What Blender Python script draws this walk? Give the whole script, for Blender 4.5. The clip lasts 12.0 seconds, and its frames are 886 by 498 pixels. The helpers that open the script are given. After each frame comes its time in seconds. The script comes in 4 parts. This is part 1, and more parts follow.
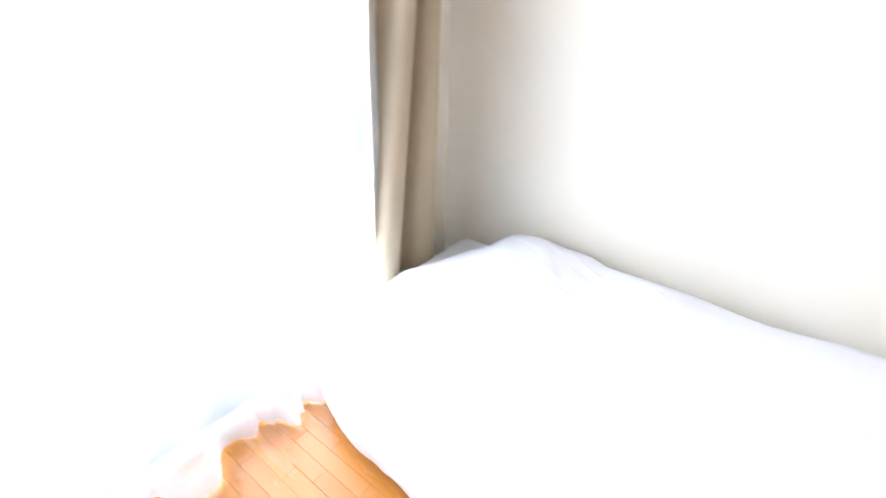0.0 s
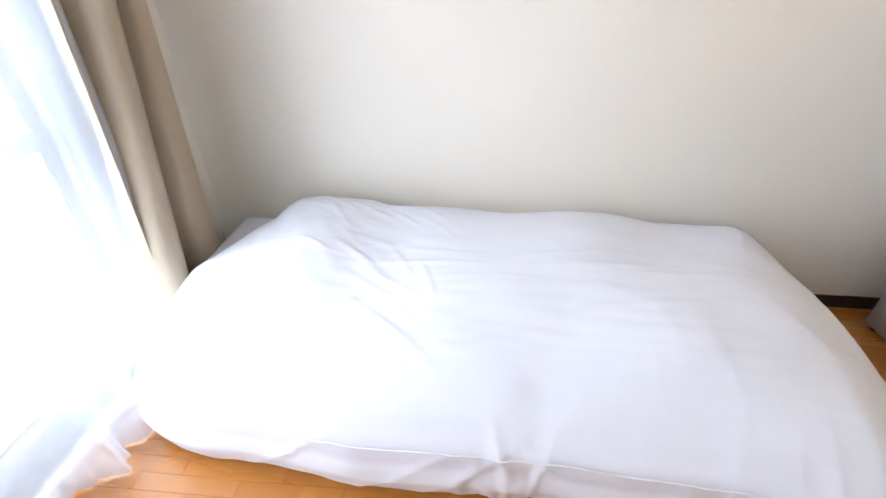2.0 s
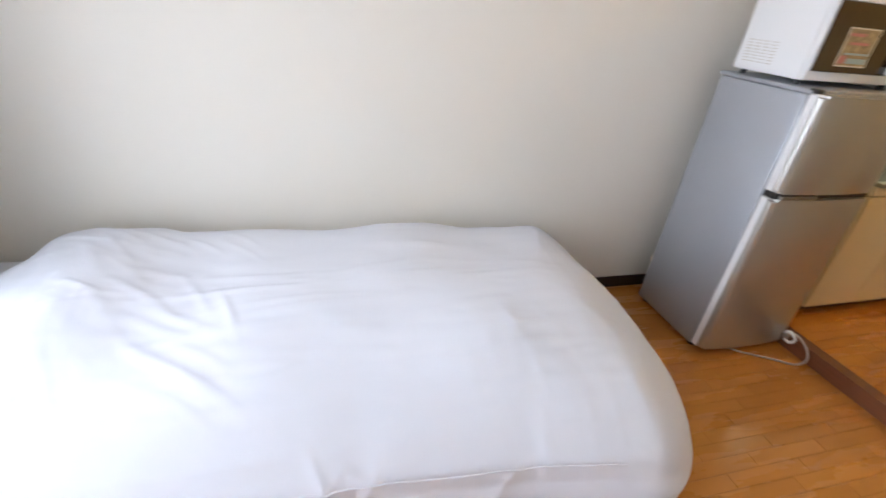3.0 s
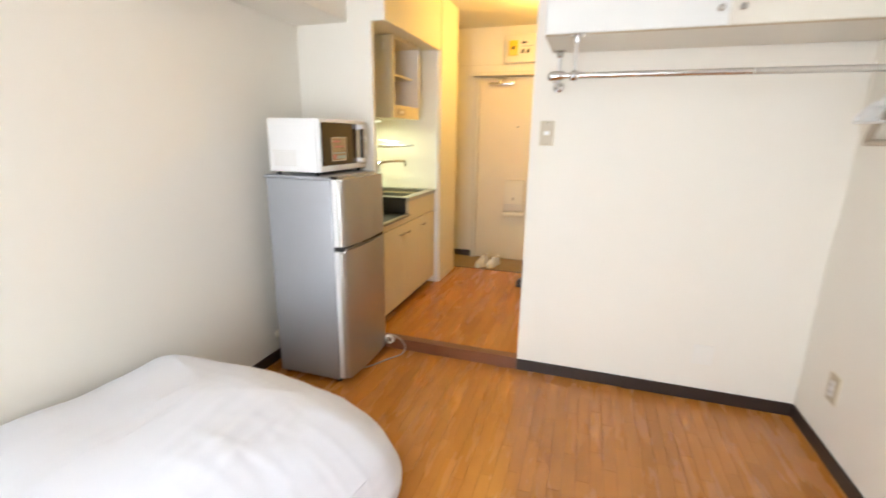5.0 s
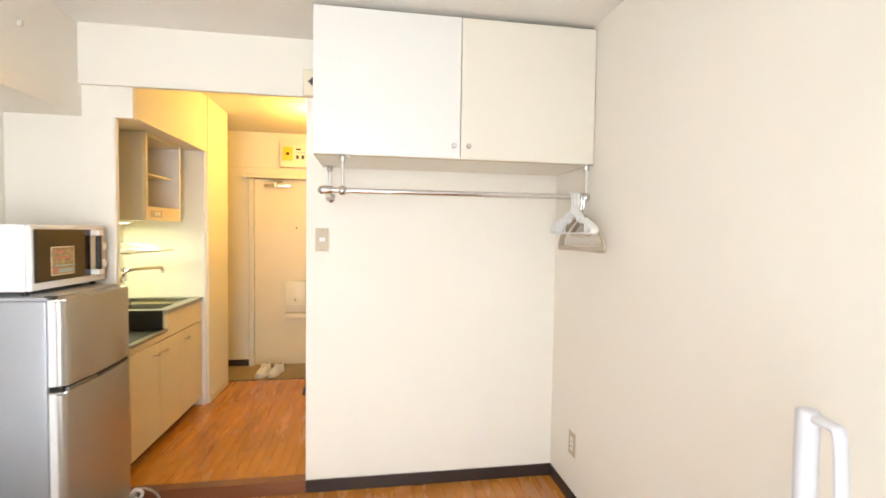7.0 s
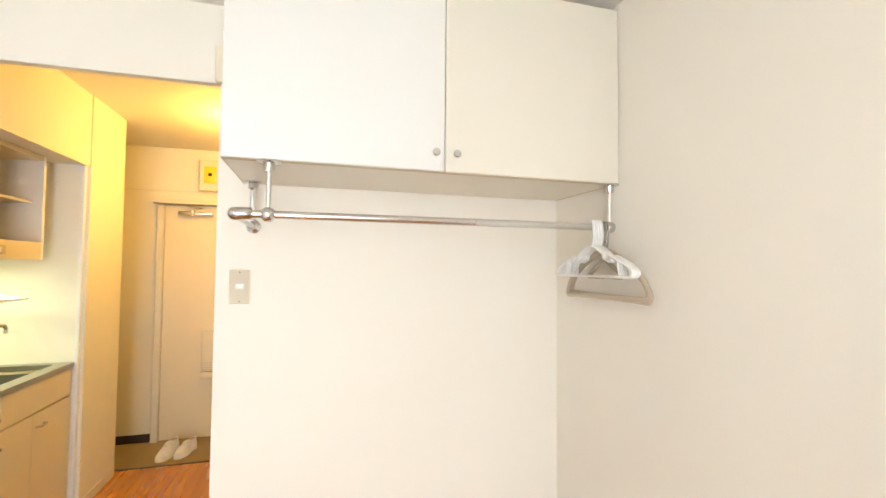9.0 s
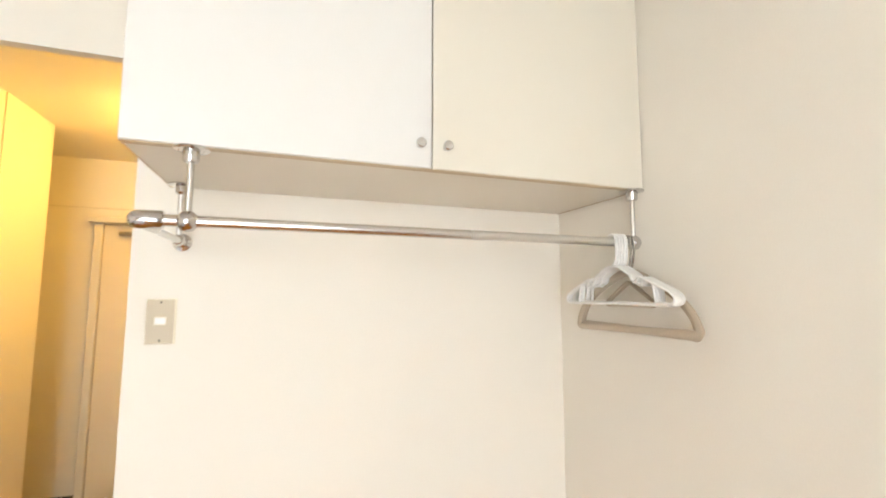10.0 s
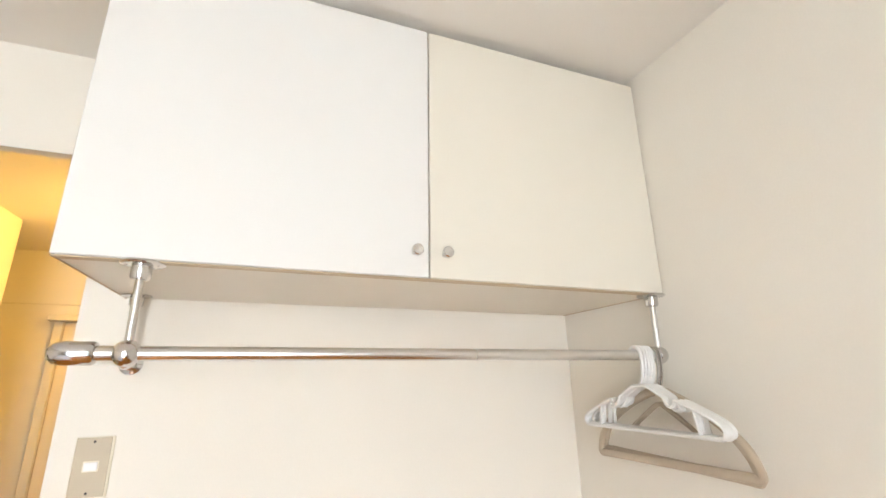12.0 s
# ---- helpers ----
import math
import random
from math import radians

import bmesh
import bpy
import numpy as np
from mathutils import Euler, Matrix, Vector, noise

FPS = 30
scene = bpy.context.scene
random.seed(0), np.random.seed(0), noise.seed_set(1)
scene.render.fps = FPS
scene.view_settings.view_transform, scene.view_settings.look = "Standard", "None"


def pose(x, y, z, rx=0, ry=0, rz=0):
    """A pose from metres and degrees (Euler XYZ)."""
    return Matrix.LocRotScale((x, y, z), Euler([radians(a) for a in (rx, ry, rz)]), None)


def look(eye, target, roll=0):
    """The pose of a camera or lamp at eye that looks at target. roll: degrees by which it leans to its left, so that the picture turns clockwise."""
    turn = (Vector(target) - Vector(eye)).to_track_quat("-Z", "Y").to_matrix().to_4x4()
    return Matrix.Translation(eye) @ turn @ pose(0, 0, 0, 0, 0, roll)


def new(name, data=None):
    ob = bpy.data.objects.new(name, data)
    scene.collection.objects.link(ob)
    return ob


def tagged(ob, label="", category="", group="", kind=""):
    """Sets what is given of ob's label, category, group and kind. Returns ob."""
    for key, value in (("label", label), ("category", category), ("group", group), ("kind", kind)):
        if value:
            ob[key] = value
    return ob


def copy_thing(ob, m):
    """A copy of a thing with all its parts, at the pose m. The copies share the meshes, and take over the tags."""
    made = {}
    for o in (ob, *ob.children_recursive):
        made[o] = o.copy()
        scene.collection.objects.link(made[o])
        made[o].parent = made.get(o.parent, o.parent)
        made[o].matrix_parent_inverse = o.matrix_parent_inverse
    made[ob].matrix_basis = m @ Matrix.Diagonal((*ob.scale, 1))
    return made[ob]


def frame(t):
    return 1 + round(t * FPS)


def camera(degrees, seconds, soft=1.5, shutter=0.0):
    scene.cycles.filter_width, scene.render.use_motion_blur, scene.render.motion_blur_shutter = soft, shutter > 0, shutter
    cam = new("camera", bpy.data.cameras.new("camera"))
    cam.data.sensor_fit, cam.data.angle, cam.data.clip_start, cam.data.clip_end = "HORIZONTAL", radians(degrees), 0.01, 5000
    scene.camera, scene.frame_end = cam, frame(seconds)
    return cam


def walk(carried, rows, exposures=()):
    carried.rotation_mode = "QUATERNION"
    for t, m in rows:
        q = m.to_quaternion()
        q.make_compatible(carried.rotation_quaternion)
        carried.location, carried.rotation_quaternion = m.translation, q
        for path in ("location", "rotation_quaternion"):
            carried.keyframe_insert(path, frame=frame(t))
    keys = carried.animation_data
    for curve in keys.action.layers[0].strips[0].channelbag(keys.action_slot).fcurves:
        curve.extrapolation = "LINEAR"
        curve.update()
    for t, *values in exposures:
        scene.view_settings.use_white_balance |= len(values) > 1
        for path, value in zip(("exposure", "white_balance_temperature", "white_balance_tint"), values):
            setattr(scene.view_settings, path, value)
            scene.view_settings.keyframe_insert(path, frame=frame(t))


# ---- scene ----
cam = camera(90.2, 12.0, shutter=0.4)

PATH = [
    (0, (1.511, -2.143, 1.253), (0.116, -3.2, 0.284), 1.5),
    (0.5, (1.607, -2.135, 1.23), (-0.007, -2.736, 0.214), 2.1),
    (1, (1.624, -2.15, 1.256), (-0.047, -2.521, 0.222), 2.0),
    (1.5, (1.64, -2.153, 1.271), (-0.026, -2.406, 0.194), 0.1),
    (2, (1.648, -2.154, 1.279), (-0.021, -2.279, 0.183), 0.6),
    (2.5, (1.633, -2.14, 1.263), (-0.044, -2.016, 0.18), 2.8),
    (3, (1.634, -2.017, 1.256), (-0.025, -1.507, 0.263), 5.8),
    (3.2, (1.598, -2.047, 1.253), (-0.034, -1.381, 0.309), 4.5),
    (4.8, (1.632, -2.287, 1.3), (0.855, -0.53, 0.742), 1.3),
    (5, (1.656, -2.328, 1.301), (1.058, -0.486, 0.801), 0.8),
    (5.5, (1.665, -2.442, 1.305), (1.518, -0.486, 0.914), -1.2),
    (6, (1.666, -2.53, 1.319), (1.785, -0.556, 1.022), -0.5),
    (6.4, (1.663, -2.524, 1.337), (1.883, -0.555, 1.061), 0.1),
    (6.5, (1.665, -2.509, 1.328), (1.892, -0.54, 1.066), 0.2),
    (7, (1.696, -2.337, 1.361), (2.008, -0.363, 1.287), 0.8),
    (8.8, (1.683, -1.784, 1.392), (2.21, 0.145, 1.424), 0.3),
    (9, (1.696, -1.71, 1.397), (2.247, 0.211, 1.473), 0.5),
    (9.5, (1.739, -1.559, 1.383), (2.313, 0.357, 1.4), 1.1),
    (10, (1.759, -1.389, 1.395), (2.415, 0.491, 1.591), 0.1),
    (10.5, (1.77, -1.306, 1.426), (2.538, 0.518, 1.713), -0.9),
    (11, (1.779, -1.279, 1.441), (2.565, 0.525, 1.799), -0.6),
    (11.5, (1.78, -1.258, 1.477), (2.511, 0.541, 1.955), -0.4),
    (12, (1.779, -1.253, 1.491), (2.469, 0.54, 2.049), -0.9),
]
walk(cam, [(t, look(eye, target, roll)) for t, eye, target, roll in PATH],
     [(0, 0.06, 5750, 10), (0.5, -0.06, 5750, 10), (1, -0.2, 5750, 10), (1.5, -0.35, 5750, 10), (2, -0.45, 5750, 11), (2.5, -0.5, 5750, 11), (3, -0.62, 5750, 11), (4, -0.36, 6150, 9), (5, -0.2, 6100, 8), (6, -0.12, 6250, 7), (7, -0.03, 6350, 8), (9, -0.07, 6400, 7), (9.5, -0.07, 6450, 7), (10.5, -0.18, 6400, 7), (11, -0.2, 6350, 7), (12, -0.15, 6250, 8)])

# ---- world and lamps ----
world = bpy.data.worlds.new("sky")
scene.world = world
world.use_nodes = True
wn = world.node_tree
sky = wn.nodes.new("ShaderNodeTexSky")
sky.sky_type, sky.sun_disc = "NISHITA", False
sky.sun_elevation, sky.sun_rotation = radians(50), radians(200)
wn.links.new(sky.outputs[0], wn.nodes["Background"].inputs[0])
wn.nodes["Background"].inputs[1].default_value = 0.12


def area_lamp(name, m, sx, sy, watts, colour):
    data = bpy.data.lights.new(name, "AREA")
    data.shape, data.size, data.size_y, data.energy, data.color = "RECTANGLE", sx, sy, watts, colour
    ob = new(name, data)
    ob.matrix_world = m
    return ob


WINDOW_WATTS, HALL_WATTS, KITCHEN_WATTS = 94, 24, 4.8
area_lamp("window_light", pose(1.2, -3.455, 1.05, 90, 0, 0), 1.42, 1.9, WINDOW_WATTS, (0.965, 0.972, 0.99)).data.spread = radians(146)
bulb = bpy.data.lights.new("hall_bulb", "POINT")
bulb.energy, bulb.color, bulb.shadow_soft_size = HALL_WATTS, (1.0, 0.57, 0.12), 0.07
new("hall_bulb", bulb).location = (1.27, 1.30, 2.15)
area_lamp("kitchen_tube_light", pose(0.07, 0.74, 1.386), 0.032, 0.14, KITCHEN_WATTS, (0.95, 1.0, 0.62))


# ---- materials ----
def mix_rgb(nt, a, b, fac):
    n = nt.nodes.new("ShaderNodeMix")
    n.data_type = "RGBA"
    for sock, v in ((n.inputs[6], a), (n.inputs[7], b)):
        if isinstance(v, tuple):
            sock.default_value = (*v, 1)
        else:
            nt.links.new(v, sock)
    if isinstance(fac, float):
        n.inputs[0].default_value = fac
    else:
        nt.links.new(fac, n.inputs[0])
    return n.outputs[2]


def noise_out(nt, scale, detail=4.0, stretch=(1, 1, 1), rough=0.55):
    tc = nt.nodes.new("ShaderNodeNewGeometry")
    mp = nt.nodes.new("ShaderNodeMapping")
    mp.inputs["Scale"].default_value = stretch
    nz = nt.nodes.new("ShaderNodeTexNoise")
    nz.inputs["Scale"].default_value, nz.inputs["Detail"].default_value, nz.inputs["Roughness"].default_value = scale, detail, rough
    nt.links.new(tc.outputs["Position"], mp.inputs[0])
    nt.links.new(mp.outputs[0], nz.inputs[0])
    return nz.outputs[0]


def ramp(nt, out, lo, hi):
    r = nt.nodes.new("ShaderNodeMapRange")
    r.inputs[1].default_value, r.inputs[2].default_value = lo, hi
    nt.links.new(out, r.inputs[0])
    return r.outputs[0]


def paint(name, colour, rough=0.5, metal=0.0, vary=0.06, coarse=2.5, fine=120.0, bump=0.1, dist=0.001, stretch=(1, 1, 1), fine_stretch=(1, 1, 1), coat=0.0, spec=0.5):
    """A surface with a coarse drift of tone and a fine grain in relief and gloss."""
    m = bpy.data.materials.new(name)
    m.use_nodes = True
    nt = m.node_tree
    b = nt.nodes["Principled BSDF"]
    dark = tuple(c * (1 - vary * 2) for c in colour)
    c1 = mix_rgb(nt, dark, colour, ramp(nt, noise_out(nt, coarse, 3, stretch), 0.3, 0.65))
    fn = noise_out(nt, fine, 3, fine_stretch)
    c2 = mix_rgb(nt, c1, tuple(min(1, c * (1 + vary)) for c in colour), ramp(nt, fn, 0.45, 0.9))
    nt.links.new(c2, b.inputs["Base Color"])
    b.inputs["Metallic"].default_value = metal
    b.inputs["Specular IOR Level"].default_value = spec
    b.inputs["Coat Weight"].default_value, b.inputs["Coat Roughness"].default_value = coat, 0.12
    rr = nt.nodes.new("ShaderNodeMapRange")
    rr.inputs[3].default_value, rr.inputs[4].default_value = max(0.02, rough - 0.08), min(1, rough + 0.08)
    nt.links.new(noise_out(nt, coarse * 4, 4, stretch), rr.inputs[0])
    nt.links.new(rr.outputs[0], b.inputs["Roughness"])
    if bump:
        bp = nt.nodes.new("ShaderNodeBump")
        bp.inputs["Strength"].default_value, bp.inputs["Distance"].default_value = bump, dist
        nt.links.new(fn, bp.inputs["Height"])
        nt.links.new(bp.outputs[0], b.inputs["Normal"])
    return m


def wood_floor(name, dark, light):
    m = paint(name, light, 0.28, 0, 0.05, 3, 60, 0.03, 0.0003, (1, 0.15, 1), (3, 0.12, 1), 0.2, 0.45)
    nt = m.node_tree
    b = nt.nodes["Principled BSDF"]
    old = b.inputs["Base Color"].links[0].from_socket
    gloss = b.inputs["Roughness"].links[0].from_node
    gloss.inputs[3].default_value, gloss.inputs[4].default_value = 0.22, 0.32
    info, geo = nt.nodes.new("ShaderNodeObjectInfo"), nt.nodes.new("ShaderNodeNewGeometry")
    add = nt.nodes.new("ShaderNodeMath")
    add.operation = "ADD"
    nt.links.new(info.outputs["Random"], add.inputs[0])
    nt.links.new(geo.outputs["Random Per Island"], add.inputs[1])
    fr = nt.nodes.new("ShaderNodeMath")
    fr.operation = "FRACT"
    nt.links.new(add.outputs[0], fr.inputs[0])
    scl = nt.nodes.new("ShaderNodeMath")
    scl.operation = "MULTIPLY"
    scl.inputs[1].default_value = 0.45
    nt.links.new(fr.outputs[0], scl.inputs[0])
    c = mix_rgb(nt, old, dark, scl.outputs[0])
    grain = ramp(nt, noise_out(nt, 26, 5, (4, 0.22, 1), 0.65), 0.5, 0.8)
    g2 = nt.nodes.new("ShaderNodeMath")
    g2.operation = "MULTIPLY"
    g2.inputs[1].default_value = 0.08
    nt.links.new(grain, g2.inputs[0])
    nt.links.new(mix_rgb(nt, c, tuple(v * 0.6 for v in dark), g2.outputs[0]), b.inputs["Base Color"])
    return m


def sheer(name, colour, clear, glow):
    """Thin cloth: part see-through, part scattering light through itself."""
    m = bpy.data.materials.new(name)
    m.use_nodes = True
    nt = m.node_tree
    nt.nodes.remove(nt.nodes["Principled BSDF"])
    d, t, p = (nt.nodes.new(k) for k in ("ShaderNodeBsdfDiffuse", "ShaderNodeBsdfTranslucent", "ShaderNodeBsdfTransparent"))
    col = mix_rgb(nt, tuple(c * 0.93 for c in colour), colour, ramp(nt, noise_out(nt, 300, 2), 0.4, 0.6))
    nt.links.new(col, d.inputs[0])
    nt.links.new(col, t.inputs[0])
    a, b = nt.nodes.new("ShaderNodeMixShader"), nt.nodes.new("ShaderNodeMixShader")
    a.inputs[0].default_value, b.inputs[0].default_value = glow, clear
    nt.links.new(d.outputs[0], a.inputs[1])
    nt.links.new(t.outputs[0], a.inputs[2])
    nt.links.new(a.outputs[0], b.inputs[1])
    nt.links.new(p.outputs[0], b.inputs[2])
    nt.links.new(b.outputs[0], nt.nodes["Material Output"].inputs[0])
    return m


def glow(name, colour, strength):
    m = bpy.data.materials.new(name)
    m.use_nodes = True
    b = m.node_tree.nodes["Principled BSDF"]
    b.inputs["Base Color"].default_value = b.inputs["Emission Color"].default_value = (*colour, 1)
    b.inputs["Emission Strength"].default_value = strength
    return m


def clear_glass(name, tint=(0.95, 0.97, 0.97)):
    m = bpy.data.materials.new(name)
    m.use_nodes = True
    b = m.node_tree.nodes["Principled BSDF"]
    b.inputs["Base Color"].default_value = (*tint, 1)
    b.inputs["Roughness"].default_value, b.inputs["Transmission Weight"].default_value, b.inputs["IOR"].default_value = 0.02, 1.0, 1.45
    return m


M_WALL = paint("cream_wallpaper", (0.84, 0.797, 0.712), 0.75, 0, 0.012, 1.2, 260, 0.25, 0.0012, (1, 1, 1), (1, 1, 0.5), 0, 0.3)
M_CEIL = paint("ceiling_paper", (0.84, 0.81, 0.745), 0.8, 0, 0.012, 1.2, 200, 0.2, 0.001, spec=0.3)
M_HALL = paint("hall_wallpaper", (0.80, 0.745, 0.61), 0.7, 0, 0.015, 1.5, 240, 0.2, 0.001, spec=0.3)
M_BASE = paint("dark_brown_vinyl", (0.035, 0.022, 0.018), 0.45, 0, 0.1, 5, 150, 0.1, 0.0005)
M_FLOOR = wood_floor("room_floor_wood", (0.35, 0.129, 0.020), (0.515, 0.208, 0.037))
M_HFLOOR = wood_floor("hall_floor_wood", (0.375, 0.135, 0.015), (0.54, 0.215, 0.026))
M_GAP = paint("floor_joint", (0.22, 0.082, 0.019), 0.6, 0, 0.1)
M_STEP = paint("step_wood", (0.20, 0.068, 0.026), 0.35, 0, 0.15, 4, 40, 0.15, 0.0006, (0.2, 1, 1), (0.15, 4, 4), 0.3)
M_LAM = paint("cream_laminate", (0.76, 0.745, 0.71), 0.38, 0, 0.01, 1.5, 300, 0.05, 0.0003)
M_LAMEDGE = paint("tan_laminate_edge", (0.58, 0.46, 0.30), 0.5, 0, 0.05)
M_LAMY = paint("yellower_cream_laminate", (0.75, 0.705, 0.605), 0.38, 0, 0.01, 1.5, 300, 0.05, 0.0003)
M_KIT = paint("kitchen_cream_laminate", (0.70, 0.60, 0.385), 0.4, 0, 0.02, 2, 200, 0.06, 0.0004)
M_KIN = paint("kitchen_cabinet_inside", (0.62, 0.565, 0.44), 0.5, 0, 0.03)
M_STEEL = paint("brushed_steel", (0.72, 0.71, 0.69), 0.28, 1.0, 0.02, 0.4, 150, 0, 0.0002, (1, 1, 1), (0.05, 5, 5))
M_KNOB = paint("satin_chrome", (0.72, 0.71, 0.69), 0.24, 0.92, 0.01, 0.5, 100, 0.0)
M_CHROME = paint("chrome", (0.66, 0.65, 0.64), 0.14, 1.0, 0.03, 6, 100, 0.0)
M_SINK = paint("sink_steel", (0.50, 0.49, 0.45), 0.32, 1.0, 0.06, 5, 160, 0.06, 0.0002)
M_FRIDGE = paint("fridge_grey_side", (0.41, 0.425, 0.46), 0.36, 0.35, 0.02, 2, 320, 0.08, 0.0003)
M_FDOOR = paint("fridge_silver_door", (0.47, 0.455, 0.42), 0.32, 0.75, 0.015, 2, 300, 0)
M_FEDGEHI = paint("fridge_edge_highlight", (0.86, 0.86, 0.87), 0.3, 0.15, 0.02)
M_BLACK = paint("black_plastic", (0.015, 0.014, 0.014), 0.4, 0, 0.1)
M_WHITE = paint("white_plastic", (0.83, 0.82, 0.81), 0.35, 0, 0.01, 3, 300, 0.03, 0.0002)
M_MWDOOR = paint("dark_brown_oven_glass", (0.030, 0.014, 0.006), 0.12, 0, 0.1, 4, 100, 0, coat=0.5)
M_STICKER = paint("orange_sticker", (0.46, 0.34, 0.17), 0.5, 0, 0.35, 60, 140, 0)
M_STICKP = paint("pink_print", (0.58, 0.22, 0.18), 0.5, 0, 0.1)
M_STICKB = paint("blue_grey_print", (0.42, 0.52, 0.50), 0.5, 0, 0.1)
M_GREYP = paint("grey_beige_plastic", (0.62, 0.57, 0.50), 0.4, 0, 0.03)
M_PLATE = paint("beige_metal_plate", (0.50, 0.42, 0.295), 0.45, 0.0, 0.03, 3, 200, 0.05, 0.0002, (1, 1, 1), (6, 1, 0.2))
M_IVORY = paint("ivory_plastic", (0.78, 0.71, 0.55), 0.4, 0, 0.02)
M_VAC = paint("vacuum_white_plastic", (0.60, 0.60, 0.63), 0.32, 0, 0.015, 3, 300, 0.02, 0.0002)
M_HANGW = paint("white_hanger_plastic", (0.86, 0.85, 0.82), 0.3, 0, 0.01, 5, 200, 0.03, 0.0002)
M_HANGB = paint("taupe_hanger_plastic", (0.48, 0.40, 0.30), 0.42, 0, 0.03)
M_DUVET = paint("white_cotton", (0.80, 0.815, 0.88), 0.9, 0, 0.01, 3, 500, 0.25, 0.0012, spec=0.2)
M_DRAPE = paint("beige_drape_cloth", (0.47, 0.40, 0.295), 0.9, 0, 0.03, 4, 420, 0.35, 0.001, spec=0.15)
M_LACE = sheer("white_lace", (0.86, 0.92, 0.99), 0.46, 0.14)
# sink steel darkened: the shade inside the bowl is put into the colour
M_SHADESTEEL = paint("shaded_steel", (0.30, 0.295, 0.27), 0.38, 0.9, 0.06, 5, 160, 0.05, 0.0002)
M_ALU = paint("window_aluminium", (0.10, 0.115, 0.13), 0.4, 0.4, 0.03)
M_GLASS = clear_glass("window_glass")
M_DOOR = paint("entrance_door_paint", (0.76, 0.66, 0.47), 0.45, 0, 0.015, 2, 220, 0.06, 0.0004)
M_CASE = paint("door_frame_paint", (0.72, 0.66, 0.52), 0.45, 0, 0.02)
M_GENKAN = paint("entry_vinyl_floor", (0.33, 0.235, 0.11), 0.5, 0, 0.08, 8, 90, 0.15, 0.0006)
M_TILE = paint("backsplash_panel", (0.82, 0.80, 0.70), 0.25, 0, 0.015, 2, 200, 0.05, 0.0003)
M_SHOE = paint("white_canvas", (0.86, 0.86, 0.88), 0.8, 0, 0.04, 20, 600, 0.3, 0.0008)
M_RUBBER = paint("white_rubber", (0.84, 0.84, 0.84), 0.6, 0, 0.04)
M_YELLOW = paint("yellow_switch", (0.85, 0.56, 0.02), 0.4, 0, 0.03)
M_DARKM = paint("dark_iron", (0.05, 0.045, 0.045), 0.5, 0.5, 0.1)
M_TUBE = glow("lamp_globe_glass", (1.0, 0.74, 0.34), 9.0)
M_FTUBE = glow("fluorescent_tube", (0.96, 1.0, 0.70), 2.0)
M_CORD = paint("grey_cord", (0.45, 0.38, 0.33), 0.5, 0, 0.05)
M_LOWT = paint("brown_table_wood", (0.20, 0.09, 0.04), 0.4, 0, 0.12, 4, 60, 0.1, 0.0005, (1, 0.2, 1), (4, 0.2, 1))


# ---- mesh helpers ----
def box(bm, x0, x1, y0, y1, z0, z1, bevel=0.0, seg=2):
    vs = bmesh.ops.create_cube(bm, size=1)["verts"]
    bmesh.ops.transform(bm, matrix=Matrix.LocRotScale(((x0 + x1) / 2, (y0 + y1) / 2, (z0 + z1) / 2), None, (x1 - x0, y1 - y0, z1 - z0)), verts=vs)
    if bevel:
        es = list({e for v in vs for e in v.link_edges})
        bmesh.ops.bevel(bm, geom=es, offset=bevel, segments=seg, affect="EDGES", profile=0.5)
    return bm


def tube(bm, a, b, r0, r1=None, n=20, caps=True):
    a, b = Vector(a), Vector(b)
    d = b - a
    m = Matrix.Translation((a + b) / 2) @ d.to_track_quat("Z", "Y").to_matrix().to_4x4()
    bmesh.ops.create_cone(bm, cap_ends=caps, segments=n, radius1=r0, radius2=r0 if r1 is None else r1, depth=d.length, matrix=m)
    return bm


def ball(bm, c, r, scale=(1, 1, 1), n=20):
    bmesh.ops.create_uvsphere(bm, u_segments=n, v_segments=n // 2, radius=r, matrix=Matrix.LocRotScale(c, None, scale))
    return bm


def lathe(bm, rings, m, n=24):
    """A turned body: rings of (radius, height) about the z axis of m."""
    loops = [[bm.verts.new(m @ Vector((r * math.cos(2 * math.pi * k / n), r * math.sin(2 * math.pi * k / n), h))) for k in range(n)] for r, h in rings]
    for p, q in zip(loops, loops[1:]):
        for k in range(n):
            bm.faces.new((p[k], p[(k + 1) % n], q[(k + 1) % n], q[k]))
    bm.faces.new(loops[0][::-1])
    bm.faces.new(loops[-1])
    return bm


def sweep(bm, pts, rx, ry=None, n=8, closed=False, up=Vector((0, 0, 1))):
    """A rod of oval section along points."""
    ry = rx if ry is None else ry
    pts = [Vector(p) for p in pts]
    loops = []
    for i, p in enumerate(pts):
        d = (pts[(i + 1) % len(pts)] - pts[i - 1]) if closed else (pts[min(i + 1, len(pts) - 1)] - pts[max(i - 1, 0)])
        d.normalize()
        s = d.cross(up)
        if s.length < 1e-4:
            s = d.cross(Vector((1, 0, 0)))
        s.normalize()
        w = s.cross(d)
        loops.append([bm.verts.new(p + s * rx * math.cos(2 * math.pi * k / n) + w * ry * math.sin(2 * math.pi * k / n)) for k in range(n)])
    pairs = list(zip(loops, loops[1:])) + ([(loops[-1], loops[0])] if closed else [])
    for a, b in pairs:
        for k in range(n):
            bm.faces.new((a[k], a[(k + 1) % n], b[(k + 1) % n], b[k]))
    if not closed:
        bm.faces.new(loops[0][::-1])
        bm.faces.new(loops[-1])
    return bm


